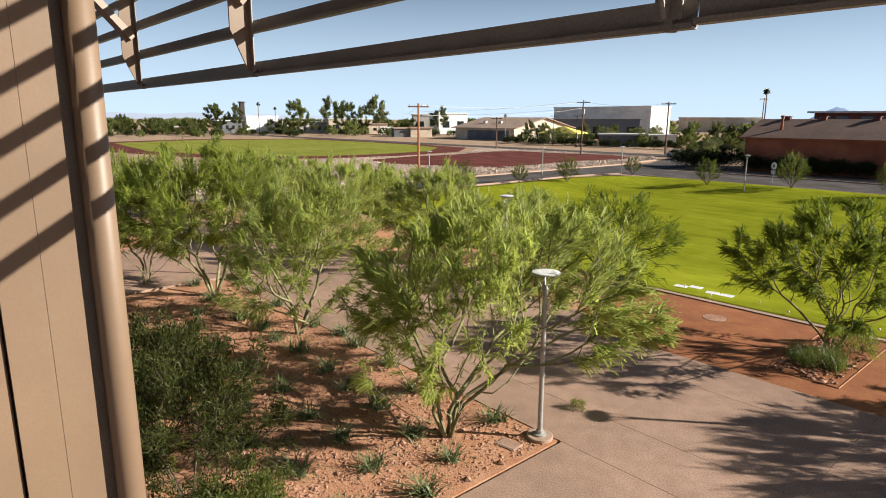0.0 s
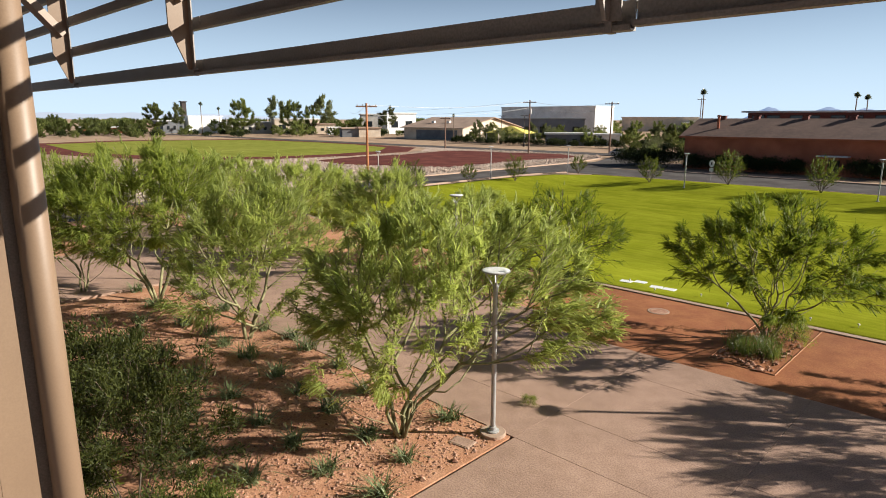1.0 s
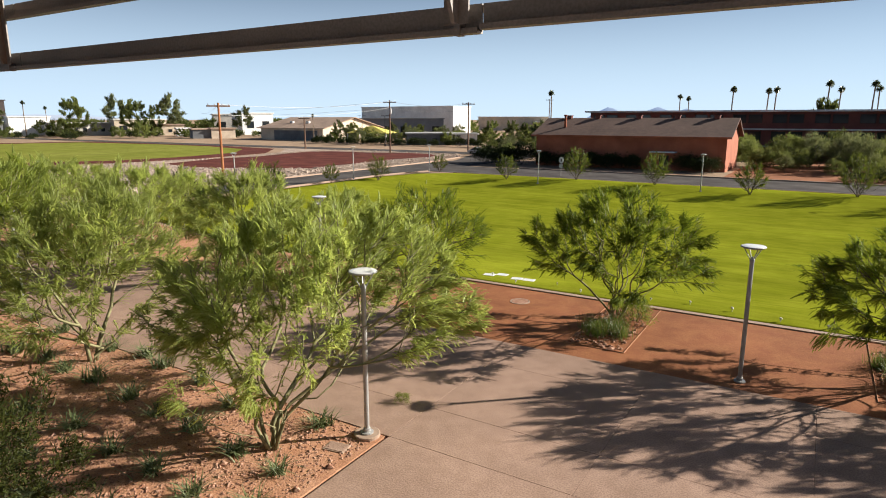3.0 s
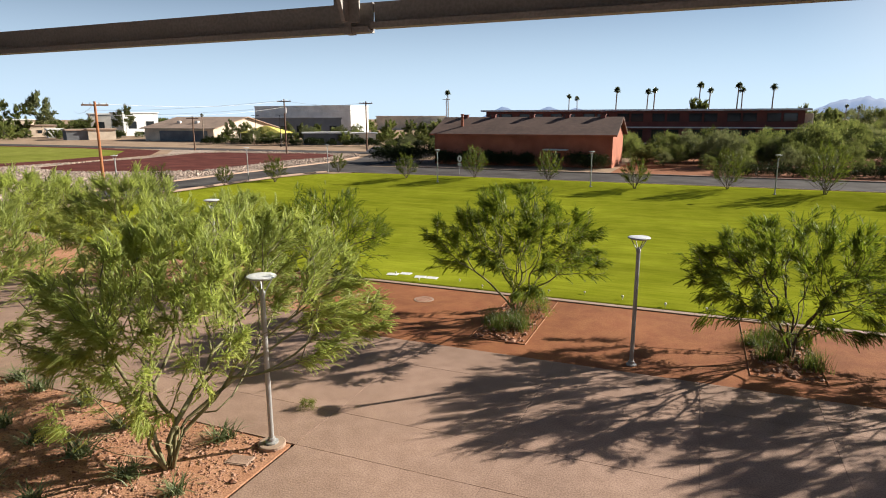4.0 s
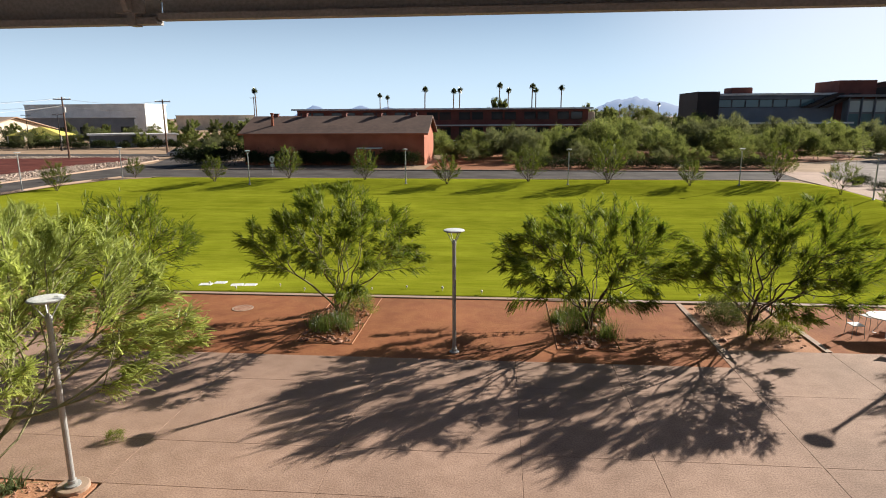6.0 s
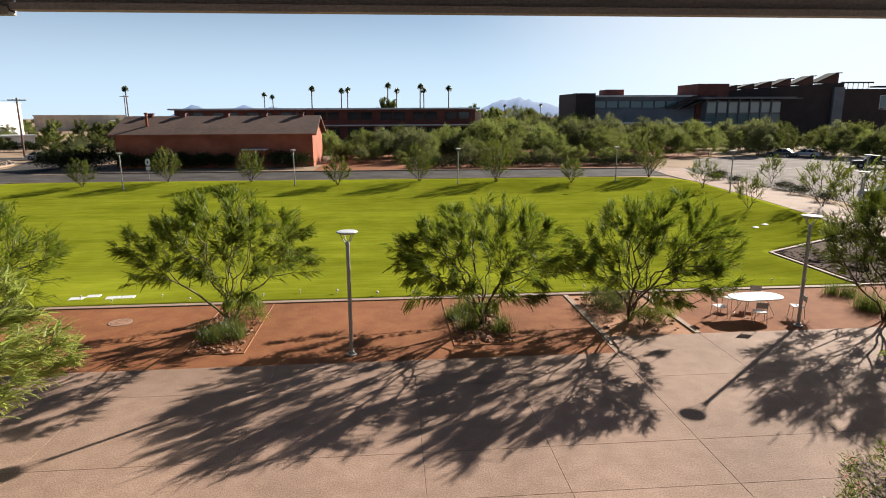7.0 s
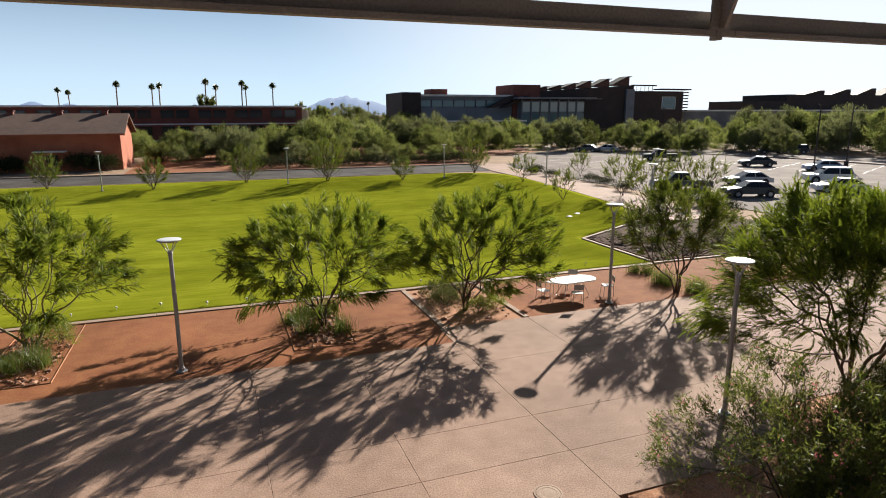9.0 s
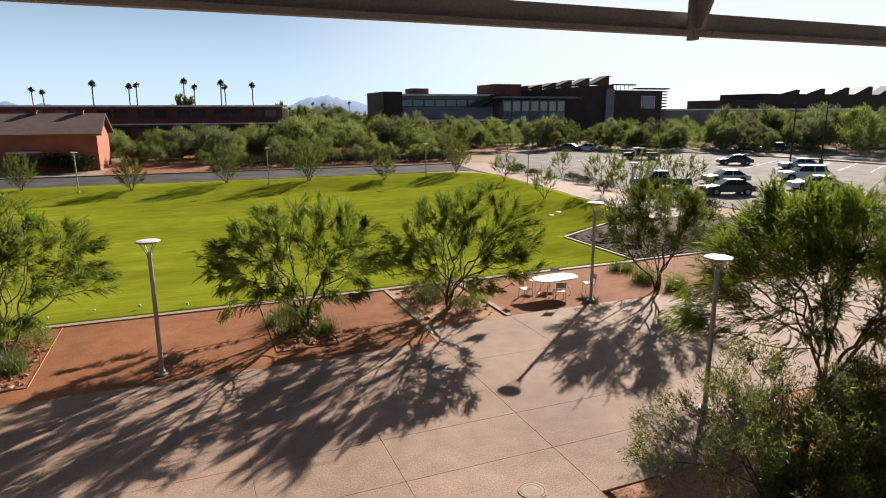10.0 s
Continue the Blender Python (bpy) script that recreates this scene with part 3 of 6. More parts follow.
sheet("road", [(-59.0, -40), (-51.6, -40), (-51.6, 66), (-50.0, 77.3), (-49.0, 122), (-66, 122), (-58.2, 100), (-59.0, 90)], -0.06, M_ASPH, "grey asphalt road beside the lawn", 0.03)
sheet("road_straight", [(-50.5, 77.3), (70, 75.6), (46, 86.0), (-50, 88.5)], -0.056, M_ASPH, "grey asphalt road beyond the lawn", 0.03)
sheet("street", [(-300, 119.5), (-40, 119.5), (-40, 127.5), (-300, 127.5)], -0.053, M_ASPH, "grey street beyond the gravel bank", 0.03)
sheet("parking_lot", [(39.7, 22), (110, 16), (107, 66), (101, 90), (93, 106), (62.8, 110), (51.5, 102.5), (46, 90), (39.7, 76)], -0.05, M_LOT, "sun-bleached asphalt parking lot", 0.04)
sheet("pavement", [(29.5, 34), (34.9, 36), (37.5, 52), (40.0, 66), (39.4, 77), (42, 86.2), (37, 86.4), (35.0, 75.7), (34.7, 66), (33.2, 53), (31.8, 43.5)], -0.02, M_CONC, "pale concrete walk between lawn and parking lot", 0.04)
sheet("dirt_verge", [(-11, 88.0), (38, 86.8), (47, 104), (62, 112), (70, 150), (-10, 150)], -0.04, M_GRAN, "red-brown dirt verge behind the road", 0.05)
sheet("sports_field", [(-206, 50), (-151, 43.5), (-120.5, 53.7), (-112, 65), (-110.4, 78), (-113.8, 96), (-126, 109), (-147, 115), (-172, 116), (-206, 112), (-218, 79)], -0.04, M_FIELD, "watered green sports field", 0.05)
sheet("running_track", [(-214, 44), (-151, 36.5), (-115, 47), (-105, 62), (-103, 79), (-107, 99), (-121, 115), (-147, 118.9), (-172, 119.3), (-212, 118), (-228, 79)], -0.055, M_DKRED, "dark red cinder track round the field", 0.03)
sheet("dark_red_gravel", [(-83.5, 62.5), (-67.5, 71), (-68.6, 81), (-69, 94.6), (-67, 105.6), (-68.2, 110), (-73.5, 115.3), (-80, 116.4), (-88, 113.2), (-99.5, 112.8), (-103.5, 108), (-101.7, 100.8), (-98.7, 89.3), (-100, 80), (-96, 66)], -0.045, M_DKRED, "dark red gravel basin", 0.04)
sheet("gravel_bank", [(-59.7, 20), (-59.7, 95), (-64, 113), (-70, 118.8), (-130, 119.0), (-118, 116), (-104, 100), (-99.5, 79), (-102, 60), (-112, 45), (-100, 20)], -0.065, M_RIP, "pale loose rock bank", 0.03)

# planting beds and red granite
sheet("planting_bed", [(-27.6, -3), (-8.3, -3), (-8.3, 11.10), (-27.0, 11.9), (-28.4, 10.5)], -0.02, M_BED, "orange granite planting bed with scattered rock", 0.06)
sheet("granite_strip", [(-14.2, 18.28), (7.2, 18.28), (7.2, 24.81), (-14.2, 24.81)], -0.012, M_GRAN, "red stabilised granite strip along the lawn", 0.05)
sheet("granite_strip_east", [(10.75, 19.74), (19.6, 19.74), (27, 20.8), (27, 24.9), (10.75, 24.81)], -0.012, M_GRAN, "red granite seating strip along the lawn", 0.05)
sheet("tree_bed_kerbed", [(7.42, 19.74), (10.55, 19.74), (10.55, 24.81), (7.42, 24.81)], -0.03, M_BED, "planting bed between two kerbs", 0.05)
sheet("planting_bed_west", [(-60, 17.5), (-14.2, 19.4), (-14.2, 25.0), (-30, 25.0), (-50, 29.0), (-52, 24)], -0.025, M_BED, "orange granite bed under the trees", 0.05)
sheet("planting_bed_far_west", [(-51, -10), (-38.5, -10), (-38.5, 11.5), (-51, 14)], -0.022, M_BED, "orange granite bed beyond the path", 0.05)
sheet("planting_bed_east", [(7.3, -3), (30, -3), (30, 12), (18.5, 13.2), (13.6, 12.6), (12.9, 9.3), (7.3, 9.1)], -0.02, M_BED, "orange granite planting bed by the building", 0.06)
sheet("mulch_bed", [(21.3, 25.6), (36, 25.6), (36, 33.5), (29.0, 36.0), (21.3, 31.9)], -0.02, M_MULCH, "dark mulched bed in the lawn's corner", 0.06)

# concrete paving, slab by slab
plaza = new("plaza_paving")
tagged(plaza, "tan broom-finished concrete plaza in large slabs", "pavement", kind="structure")
XS = [-38.4, -33.5, -28.6, -23.5, -18.4, -13.3, -8.2, -3.6, 0.6, 3.55, 7.12, 10.65, 15.0, 20.0, 27.0]
YS = [-3.0, 3.0, 7.1, 10.98, 12.78, 16.35, 19.72]


def slab(x0, y0, x1, y1, top=0.0):
    g = 0.003
    return Mesh().box(x0 + g, y0 + g, -0.12, x1 - g, y1 - g, top, 0.004)


for i in range(len(XS) - 1):
    for j in range(len(YS) - 1):
        xm, ym = (XS[i] + XS[i + 1]) / 2, (YS[j] + YS[j + 1]) / 2
        if ym < 11 and (-28 < xm < -8.2 or xm > 7.2):
            continue
        top = 18.26 if j == len(YS) - 2 and -14 < xm < 7.2 else YS[j + 1]
        part("slab", slab(XS[i], YS[j], XS[i + 1], top), M_CONC, plaza)
for x0, y0, x1, y1 in ((7.12, 9.15, 10.65, 10.98), (10.65, 9.35, 12.8, 10.98)):
    part("slab", slab(x0, y0, x1, y1), M_CONC, plaza)


def kerb(points, width=0.15, top=0.03, label="low concrete kerb edging the bed"):
    th = thing("kerb", label, "kerb", kind="structure")
    for (ax, ay), (bx, by) in zip(points, points[1:]):
        ln, an = math.hypot(bx - ax, by - ay), math.degrees(math.atan2(by - ay, bx - ax))
        k = max(1, round(ln / 3.0))
        me = Mesh().box(0.004, -width / 2, -0.10, ln / k - 0.004, width / 2, top, 0.012).mesh("kerb_stone", M_KERB)
        for i in range(k):
            ob = part("kerb_stone", me, None, th)
            u = i / k
            ob.matrix_basis = pose(ax + (bx - ax) * u, ay + (by - ay) * u, 0, 0, 0, an)
    return th


kerb([(-14.2, 24.97), (20.9, 24.97)], 0.30, label="concrete mow kerb between granite and lawn")
kerb([(7.31, 24.8), (7.31, 18.95)], 0.22, 0.02)
kerb([(10.65, 24.8), (10.65, 19.74)], 0.22, 0.02)
kerb([(20.85, 25.1), (20.85, 31.75), (29.0, 36.3)], 0.2, 0.05, "concrete kerb round the mulched bed")
kerb([(20.9, 25.1), (27.5, 25.1)], 0.2, 0.04)
kerb([(-49.5, 77.0), (-50.6, 73), (-51.3, 68), (-51.3, 30)], 0.3, 0.05, "pale roadside kerb")
kerb([(-45, 76.7), (-10, 75.8), (28, 75.1)], 0.2, 0.03, "pale roadside kerb")
kerb([(-40, 88.5), (-11, 87.7), (38, 86.5)], 0.3, 0.10, "pale roadside kerb")
kerb([(-59.3, 22), (-59.5, 92), (-62, 108), (-69, 119)], 0.45, 0.08, "pale roadside kerb")
kerb([(70, 108.5), (79.6, 103.4), (86.7, 89.8), (91, 74.4), (92.5, 40)], 0.6, 0.14, "pale parking lot kerb")

# ---------------------------------------------------------------- own building and sunshade
solid("gallery_floor", Mesh().box(-2.0, -3.2, 5.55, 30, 0.25, 5.9, 0.02), M_KERB, "concrete floor slab of the upper gallery", "floor", kind="structure")
# Unseen ceiling and back wall; dark tones limit light bounced onto column and blades.
solid("gallery_ceiling", Mesh().box(-40, -3.2, 11.2, 30, 1.6, 11.5), M_TAN, "unseen gallery ceiling in a tan that cuts bounced light", "ceiling", kind="structure")
solid("wall_back", Mesh().box(-40, -3.6, -0.1, 30, -3.2, 11.5), M_SLATE, "unseen dark wall added behind the gallery to cut bounced light", "wall", kind="structure")

col = thing("clad_column", "tan metal-clad column with a round downpipe, striped by blade shadows", "column", kind="structure", at=(0, 0, -0.1))
part("cladding_panel", Mesh().box(-6.10, 0.743, 0, -5.72, 1.01, 11.3, 0.002), M_TAN, col)
part("cladding_panel", Mesh().box(-6.10, 0.44, 0, -5.722, 0.742, 11.3, 0.002), M_TAN, col)
part("side_panel", Mesh().box(-6.14, 0.20, 0, -5.76, 0.425, 11.3, 0.01), M_TAN, col)
part("back_channel", Mesh().box(-6.05, 1.012, 0, -5.80, 1.11, 11.3), M_BLADE, col, "dark recessed channel")
part("downpipe", Mesh().lathe([(0.115, 0), (0.115, 11.3)], 32, (-5.675, 1.196, 0)), M_TAN, col, "round tan downpipe", smooth=True)

shade = thing("sunshade_screen", "bronze metal sunshade of level blades on upright fins", "sunshade", kind="structure")
FINS = [-19.6, -15.0, -10.52, -6.55, -1.73, 2.82, 7.4, 12.0]
for k in range(8):
    z = 7.955 + 0.425 * k
    for a, b in zip(FINS, FINS[1:]):
        drop = -0.018 if (k == 0 and a < -1.8) else 0.0
        lo = z + drop
        prof = [(3.0, lo), (3.065, lo), (3.065, z + 0.12), (3.23, z + 0.12), (3.23, z + 0.135), (3.05, z + 0.135), (3.05, lo + 0.012), (3.008, lo + 0.012), (3.008, lo + 0.03), (3.0, lo + 0.03)]
        n = len(prof)
        v = [(a + 0.13, p, q) for p, q in prof] + [(b + 0.12, p, q) for p, q in prof]
        m = Mesh().add(v, [tuple(range(n - 1, -1, -1)), tuple(range(n, 2 * n))] + [(i, (i + 1) % n, (i + 1) % n + n, i + n) for i in range(n)])
        part("blade", m, M_BLADE, shade)
for x in FINS:
    m = Mesh()
    pl = [(2.77, 8.40), (2.95, 7.99), (3.0, 7.99), (3.0, 11.3), (2.77, 11.3)]
    v = [(x - 0.012, y, z) for y, z in pl] + [(x + 0.012, y, z) for y, z in pl]
    m.add(v, [(0, 1, 2, 3, 4), (9, 8, 7, 6, 5)] + [(i, i + 5, (i + 1) % 5 + 5, (i + 1) % 5) for i in range(5)])
    # Beyond x = -2 the shaded side shows; blade metal replaces tan to suit.
    part("fin", m, M_TAN if x < -2 else M_BLADE, shade)
    part("fin_flange", Mesh().box(x - 0.075, 2.985, 7.985, x + 0.075, 2.997, 11.3), M_BLADE, shade)
    part("bracket", Mesh().box(x - 0.02, 2.99, 7.93, x + 0.02, 3.05, 8.0), M_BLADE, shade)
    part("brace", Mesh().tube([(x, 2.92, 8.66), (x, 1.2, 10.6)], 0.085, 4), M_TAN, shade)

# ---------------------------------------------------------------- trees near the building
TR = "desert trees on the plaza"
settle_thing(feathery_tree(11, 5.85, 3.6, 1.9, (0.25, 1.5), 9, 230, 36, L_PALO, M_BARK, "large yellow-green many-stemmed desert tree in the granite bed", TR, hang=0.45, size=0.72, tip=0.0095, clear=(2.35, 0.6, -0.7), crook=0.34, fork=1.3, fill=2.8, spread=0.62, shell=0.25, bare=0.18, loose=0.07), -10.2, 9.15)
settle_thing(feathery_tree(12, 5.75, 3.1, 1.6, (0.3, 0.2), 3, 130, 36, L_PALO, M_BARK, "yellow-green desert tree with pale crooked stems", TR, hang=0.3, fill=2.4, size=0.82, shell=0.3, bare=0.25, crook=0.3, tip=0.011), -19.0, 9.95)
settle_thing(feathery_tree(13, 6.6, 3.8, 2.3, (0, -0.2), 4, 170, 36, L_OLIVE, M_BARK, "broad green desert tree beside the concrete path", TR, fill=2.9, size=0.9, shell=0.3, bare=0.25, crook=0.3, tip=0.011), -25.8, 9.6)
settle_thing(feathery_tree(14, 6.2, 3.0, 2.2, (0, 0), 3, 110, 32, L_OLIVE, M_BARK, "desert tree with a leaning pale trunk", TR, fill=2.4, size=0.9, shell=0.3, bare=0.25), -29.6, 7.9)
settle_thing(feathery_tree(15, 4.5, 3.1, 0.8, (0.1, 0), 5, 120, 34, L_MESQ, M_BARKD, "rounded green desert tree at the lawn's corner", TR), -15.9, 24.2)
settle_thing(feathery_tree(16, 5.15, 3.3, 1.7, (0.1, -0.35), 5, 130, 34, L_MESQ, M_BARK, "vase-shaped desert tree with drooping twigs in the granite strip", TR, hang=0.55, fill=2.5, size=0.8, loose=0.06, bare=0.2, shell=0.32, spread=0.33), -6.06, 22.4)
settle_thing(feathery_tree(17, 4.8, 3.55, 1.55, (-0.05, -0.45), 6, 140, 34, L_MESQ, M_BARKD, "broad flat-topped desert tree in the granite strip", TR, hang=0.55, fill=2.5, size=0.8, loose=0.06, bare=0.2, shell=0.32, spread=0.36), 3.3, 21.5)
settle_thing(feathery_tree(18, 4.95, 3.1, 1.45, (0.6, -0.6), 9, 140, 32, L_MESQ, M_BARKD, "upright many-stemmed desert tree between two kerbs", TR, hang=0.15, fill=2.3, size=0.8, loose=0.06, bare=0.2, shell=0.35, spread=0.36), 8.8, 21.4)
settle_thing(feathery_tree(19, 4.8, 2.5, 1.8, (0.1, 0.1), 6, 130, 34, L_SHADE, M_BARKD, "dark green desert tree at the plaza's edge", TR, hang=0.25, fill=1.45, size=0.85, spread=0.35, shell=0.35, bare=0.25), 18.15, 20.35)
settle_thing(feathery_tree(20, 5.9, 3.8, 1.3, (0.15, -0.3), 7, 300, 42, L_MESQ, M_BARKD, "big dark green desert tree in the bed by the building", TR, hang=0.4, fill=2.0, size=0.9, shell=0.15, bare=0.15, loose=0.14, direct=0.55), 16.2, 11.1)
WEST = "desert trees west of the plaza"
west = feathery_tree(21, 5.3, 2.9, 1.5, (0, 0), 4, 120, 34, L_PALO, M_BARK, "yellow-green desert tree in the western bed", WEST, fill=1.7)
settle_thing(west, -24.0, 20.8)
for x, y, a, s in ((-31, 19.5, 80, 1.0), (-38, 18.8, 200, 1.02), (-45, 19.5, 310, 0.95), (-21.5, 25.0, 140, 0.75), (-34, 24.5, 30, 0.85), (-43, 9.0, 260, 0.95), (-44, 3.5, 20, 1.0), (-36, 3.0, 120, 0.85), (-48.5, 26.5, 120, 0.8)):
    put(west, x, y, 0, a, s)

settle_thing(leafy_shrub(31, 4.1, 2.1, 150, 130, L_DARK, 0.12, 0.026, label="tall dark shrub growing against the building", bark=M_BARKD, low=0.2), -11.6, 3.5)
settle_thing(leafy_shrub(32, 1.7, 1.4, 90, 150, L_OLEA, label="low leafy shrub at the foot of the building"), -9.2, 3.4)
settle_thing(leafy_shrub(33, 3.5, 2.65, 230, 85, L_OLEA, 0.10, 0.018, label="tall green shrub with pink blossoms by the plaza", flowers=130, low=0.1), 9.75, 7.2)
settle_thing(leafy_shrub(38, 1.8, 1.8, 150, 170, L_OLEA, 0.10, 0.018, label="low sprawling green shrub at the bed's edge", low=0.02), 10.1, 6.0)
settle_thing(leafy_shrub(39, 2.4, 2.2, 130, 85, L_OLEA, 0.10, 0.018, label="open sprawling green shrub in the eastern bed", low=0.02), 11.6, 7.0)
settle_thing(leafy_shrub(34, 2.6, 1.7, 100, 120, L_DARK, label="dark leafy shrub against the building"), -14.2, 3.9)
settle_thing(leafy_shrub(35, 3.3, 2.2, 150, 180, L_OLEA, 0.09, 0.016, label="tall green shrub in the eastern bed", flowers=40), 12.6, 5.6)

# Added shrubs: they stand in for the shade that darkens this bed.
settle_thing(leafy_shrub(36, 2.6, 1.9, 110, 110, L_OLEA, 0.09, 0.018, "dense shrub added to darken the shaded eastern bed"), 10.4, 4.3)
settle_thing(leafy_shrub(37, 2.2, 1.7, 110, 150, L_DARK, 0.09, 0.018, "dense shrub added to darken the shaded eastern bed"), 14.6, 8.2)

# ---------------------------------------------------------------- lamp posts
PL = "plaza lamp posts"
lamp = thing("lamp_post", "slim galvanised lamp post with a flat round white head", "street lamp", PL)
part("pole", Mesh().lathe([(0.062, 0), (0.058, 3.58), (0.07, 3.58), (0.07, 3.64), (0.035, 3.71), (0.0, 3.74)], 14), M_METAL, lamp, smooth=False)
part("base_plate", Mesh().lathe([(0.16, 0), (0.16, 0.03), (0.09, 0.05), (0.09, 0.12), (0.065, 0.13)], 14), M_METAL, lamp)
for k in range(4):
    a = math.pi / 4 + k * math.pi / 2
    part("bracket_arm", Mesh().tube([(0.06 * math.cos(a), 0.06 * math.sin(a), 3.64), (0.10 * math.cos(a), 0.10 * math.sin(a), 3.72), (0.26 * math.cos(a), 0.26 * math.sin(a), 3.985)], 0.014, 5), M_METAL, lamp)
part("lamp_head", Mesh().lathe([(0.0, 3.965), (0.24, 3.965), (0.33, 4.0), (0.335, 4.02), (0.32, 4.03)], 28), M_METAL, lamp)
part("lens", Mesh().lathe([(0.318, 4.022), (0.31, 4.036), (0.22, 4.05), (0.0, 4.054)], 28), M_LENS, lamp, "white domed lens")
settle_thing(lamp, -8.7, 10.77, 0.06)
solid("lamp_footing", Mesh().lathe([(0.32, -0.1), (0.32, 0.05), (0.30, 0.06), (0.0, 0.062)], 24), M_KERB, "round concrete footing of a lamp post", "footing", at=(-8.7, 10.77, 0))
for x, y in ((-1.36, 18.9), (14.6, 20.15), (-28.2, 12.2), (-19.4, 21.0), (11.75, 11.12), (-51.9, 43.7), (-50.7, 61.4), (-48.6, 76.0), (-29.9, 71.8), (-11.0, 72.2), (7.8, 71.6), (26.6, 71.5), (33.2, 58.0), (41.0, 50.4), (28.9, 35.7)):
    put(lamp, x, y, lawn_z(x, y) if 26 < y and -49 < x < 33 else 0.0, random.uniform(0, 90))

# ---------------------------------------------------------------- trees round the lawn
FT = "young trees round the lawn"
young = [
    feathery_tree(41, 3.9, 1.6, 1.0, (0, 0), 6, 50, 22, L_SHADE, M_BARKD, "young vase-shaped tree at the lawn's edge", FT, size=1.2, hang=-0.3, fill=0.9, spread=0.4, shell=0.7, direct=0.95, bare=0.45, loose=0.05, pairs=5, tip=0.009),
    feathery_tree(42, 4.6, 1.9, 1.1, (0, 0), 6, 56, 22, L_SHADE, M_BARKD, "young spreading tree at the lawn's edge", FT, size=1.2, hang=-0.3, fill=0.9, spread=0.4, shell=0.7, direct=0.95, bare=0.45, loose=0.05, pairs=5, tip=0.009),
    feathery_tree(43, 3.3, 1.4, 0.9, (0, 0), 4, 40, 10, L_SHADE, M_BARKD, "thin sparse young tree by the parking lot", FT, spread=0.3, size=1.3, hang=-0.2, pairs=5, tip=0.008),
]
first = set()
for k, x, y, s, in ((0, -35.0, 75.7, 0.85), (1, -26.3, 77.9, 0.9), (1, -16.4, 76.8, 0.95), (0, -6.1, 74.3, 1.1), (1, 3.4, 75.8, 1.05), (1, 12.4, 74.7, 1.3), (0, 21.2, 73.6, 0.95), (1, 31.9, 76.7, 1.1), (2, 32.5, 62.0, 1.0), (2, 29.6, 48.6, 0.9), (2, 35.6, 48.0, 1.25), (2, 42.4, 65.8, 0.95), (0, -47, 78.5, 0.8), (0, -47.7, 62.6, 1.0), (0, -50, 56.3, 0.7), (0, -49.6, 46.7, 0.95), (2, 33.4, 41.5, 1.3), (2, 40.5, 42.5, 1.2), (2, 46.0, 52.5, 1.1), (0, -49.5, 36.0, 1.0)):
    y -= 2.3 if y > 70 else 0.0
    z = lawn_z(x, y) if -49 < x < 33 and y < 75.5 else 0.0
    if k in first:
        put(young[k], x, y, z, random.uniform(0, 360), s)
    else:
        first.add(k)
        settle_thing(young[k], x, y, z, 0, s)

# ---------------------------------------------------------------- planting in the beds
TU = "spiky tufts in the granite bed"
tufts = [blade_tuft(50 + k, 70, 0.40, 0.62, 0.017, L_YUCCA, "small arching grey-green tuft in orange granite", TU) for k in range(3)]
TP = ((-10.24, 6.97), (-11.72, 7.11), (-10.71, 8.52), (-12.5, 8.72), (-9.34, 8.47), (-9.96, 10.56), (-15.15, 7.33), (-15.56, 8.98), (-13.98, 8.8), (-16.7, 10.77), (-14.67, 10.68), (-17.45, 9.1), (-13.21, 7.12), (-18.99, 9.08), (-22.03, 9.1), (-20.39, 9.23), (-28.0, 9.55), (-24.98, 11.2), (-25.2, 9.2), (-11.09, 5.6), (-8.73, 7.23), (-19.42, 10.85), (-12.79, 10.08), (-17.98, 11.1), (-26.63, 11.4), (-17.0, 7.0), (-19.5, 7.2), (-21.5, 7.0), (-23.5, 8.0), (-14.6, 5.9), (-12.9, 5.4), (-9.0, 5.4), (-18.2, 5.4), (-22.6, 10.9))
for k, (x, y) in enumerate(TP):
    if k < 3:
        settle_thing(tufts[k], x, y, -0.03, 30 * k, 1.25)
    else:
        put(tufts[k % 3], x, y, -0.03, random.uniform(0, 360), random.uniform(0.85, 1.35))
GR = "upright grass clumps under the trees"
grass = [blade_tuft(60 + k, 260, 0.72, 0.38, 0.007, L_CLUMP, "dense upright clump of green grass under a tree", GR, "grass_clump", 0.2) for k in range(2)]
settle_thing(grass[0], -6.15, 20.6)
settle_thing(grass[1], -5.45, 20.9)
for x, y, s in ((-5.8, 21.4, 0.9), (-6.6, 21.2, 0.9), (2.7, 21.0, 1.1), (3.8, 20.7, 1.0), (2.9, 23.0, 1.15), (3.6, 22.8, 1.1), (2.3, 22.2, 0.9), (-14.8, 23.9, 0.9), (-14.6, 22.9, 0.8), (18.7, 23.9, 0.9), (19.1, 23.5, 0.95), (18.6, 22.0, 1.05), (18.65, 21.45, 1.1), (18.8, 20.1, 1.0), (19.25, 20.15, 1.05), (-15.3, 22.0, 0.8)):
    put(grass[0 if s > 1 else 1], x, y, -0.02, random.uniform(0, 360), s)
LS = "low shrubs under the trees"
low1 = settle_thing(leafy_shrub(71, 0.85, 0.85, 40, 70, L_SHRUB, 0.07, 0.02, "low green shrub under a tree", LS, low=0.08), -5.4, 22.9)
low2 = settle_thing(leafy_shrub(72, 0.8, 0.75, 40, 70, L_DARK, 0.07, 0.022, "low dark shrub in a bed", LS, low=0.08), 8.5, 23.6)
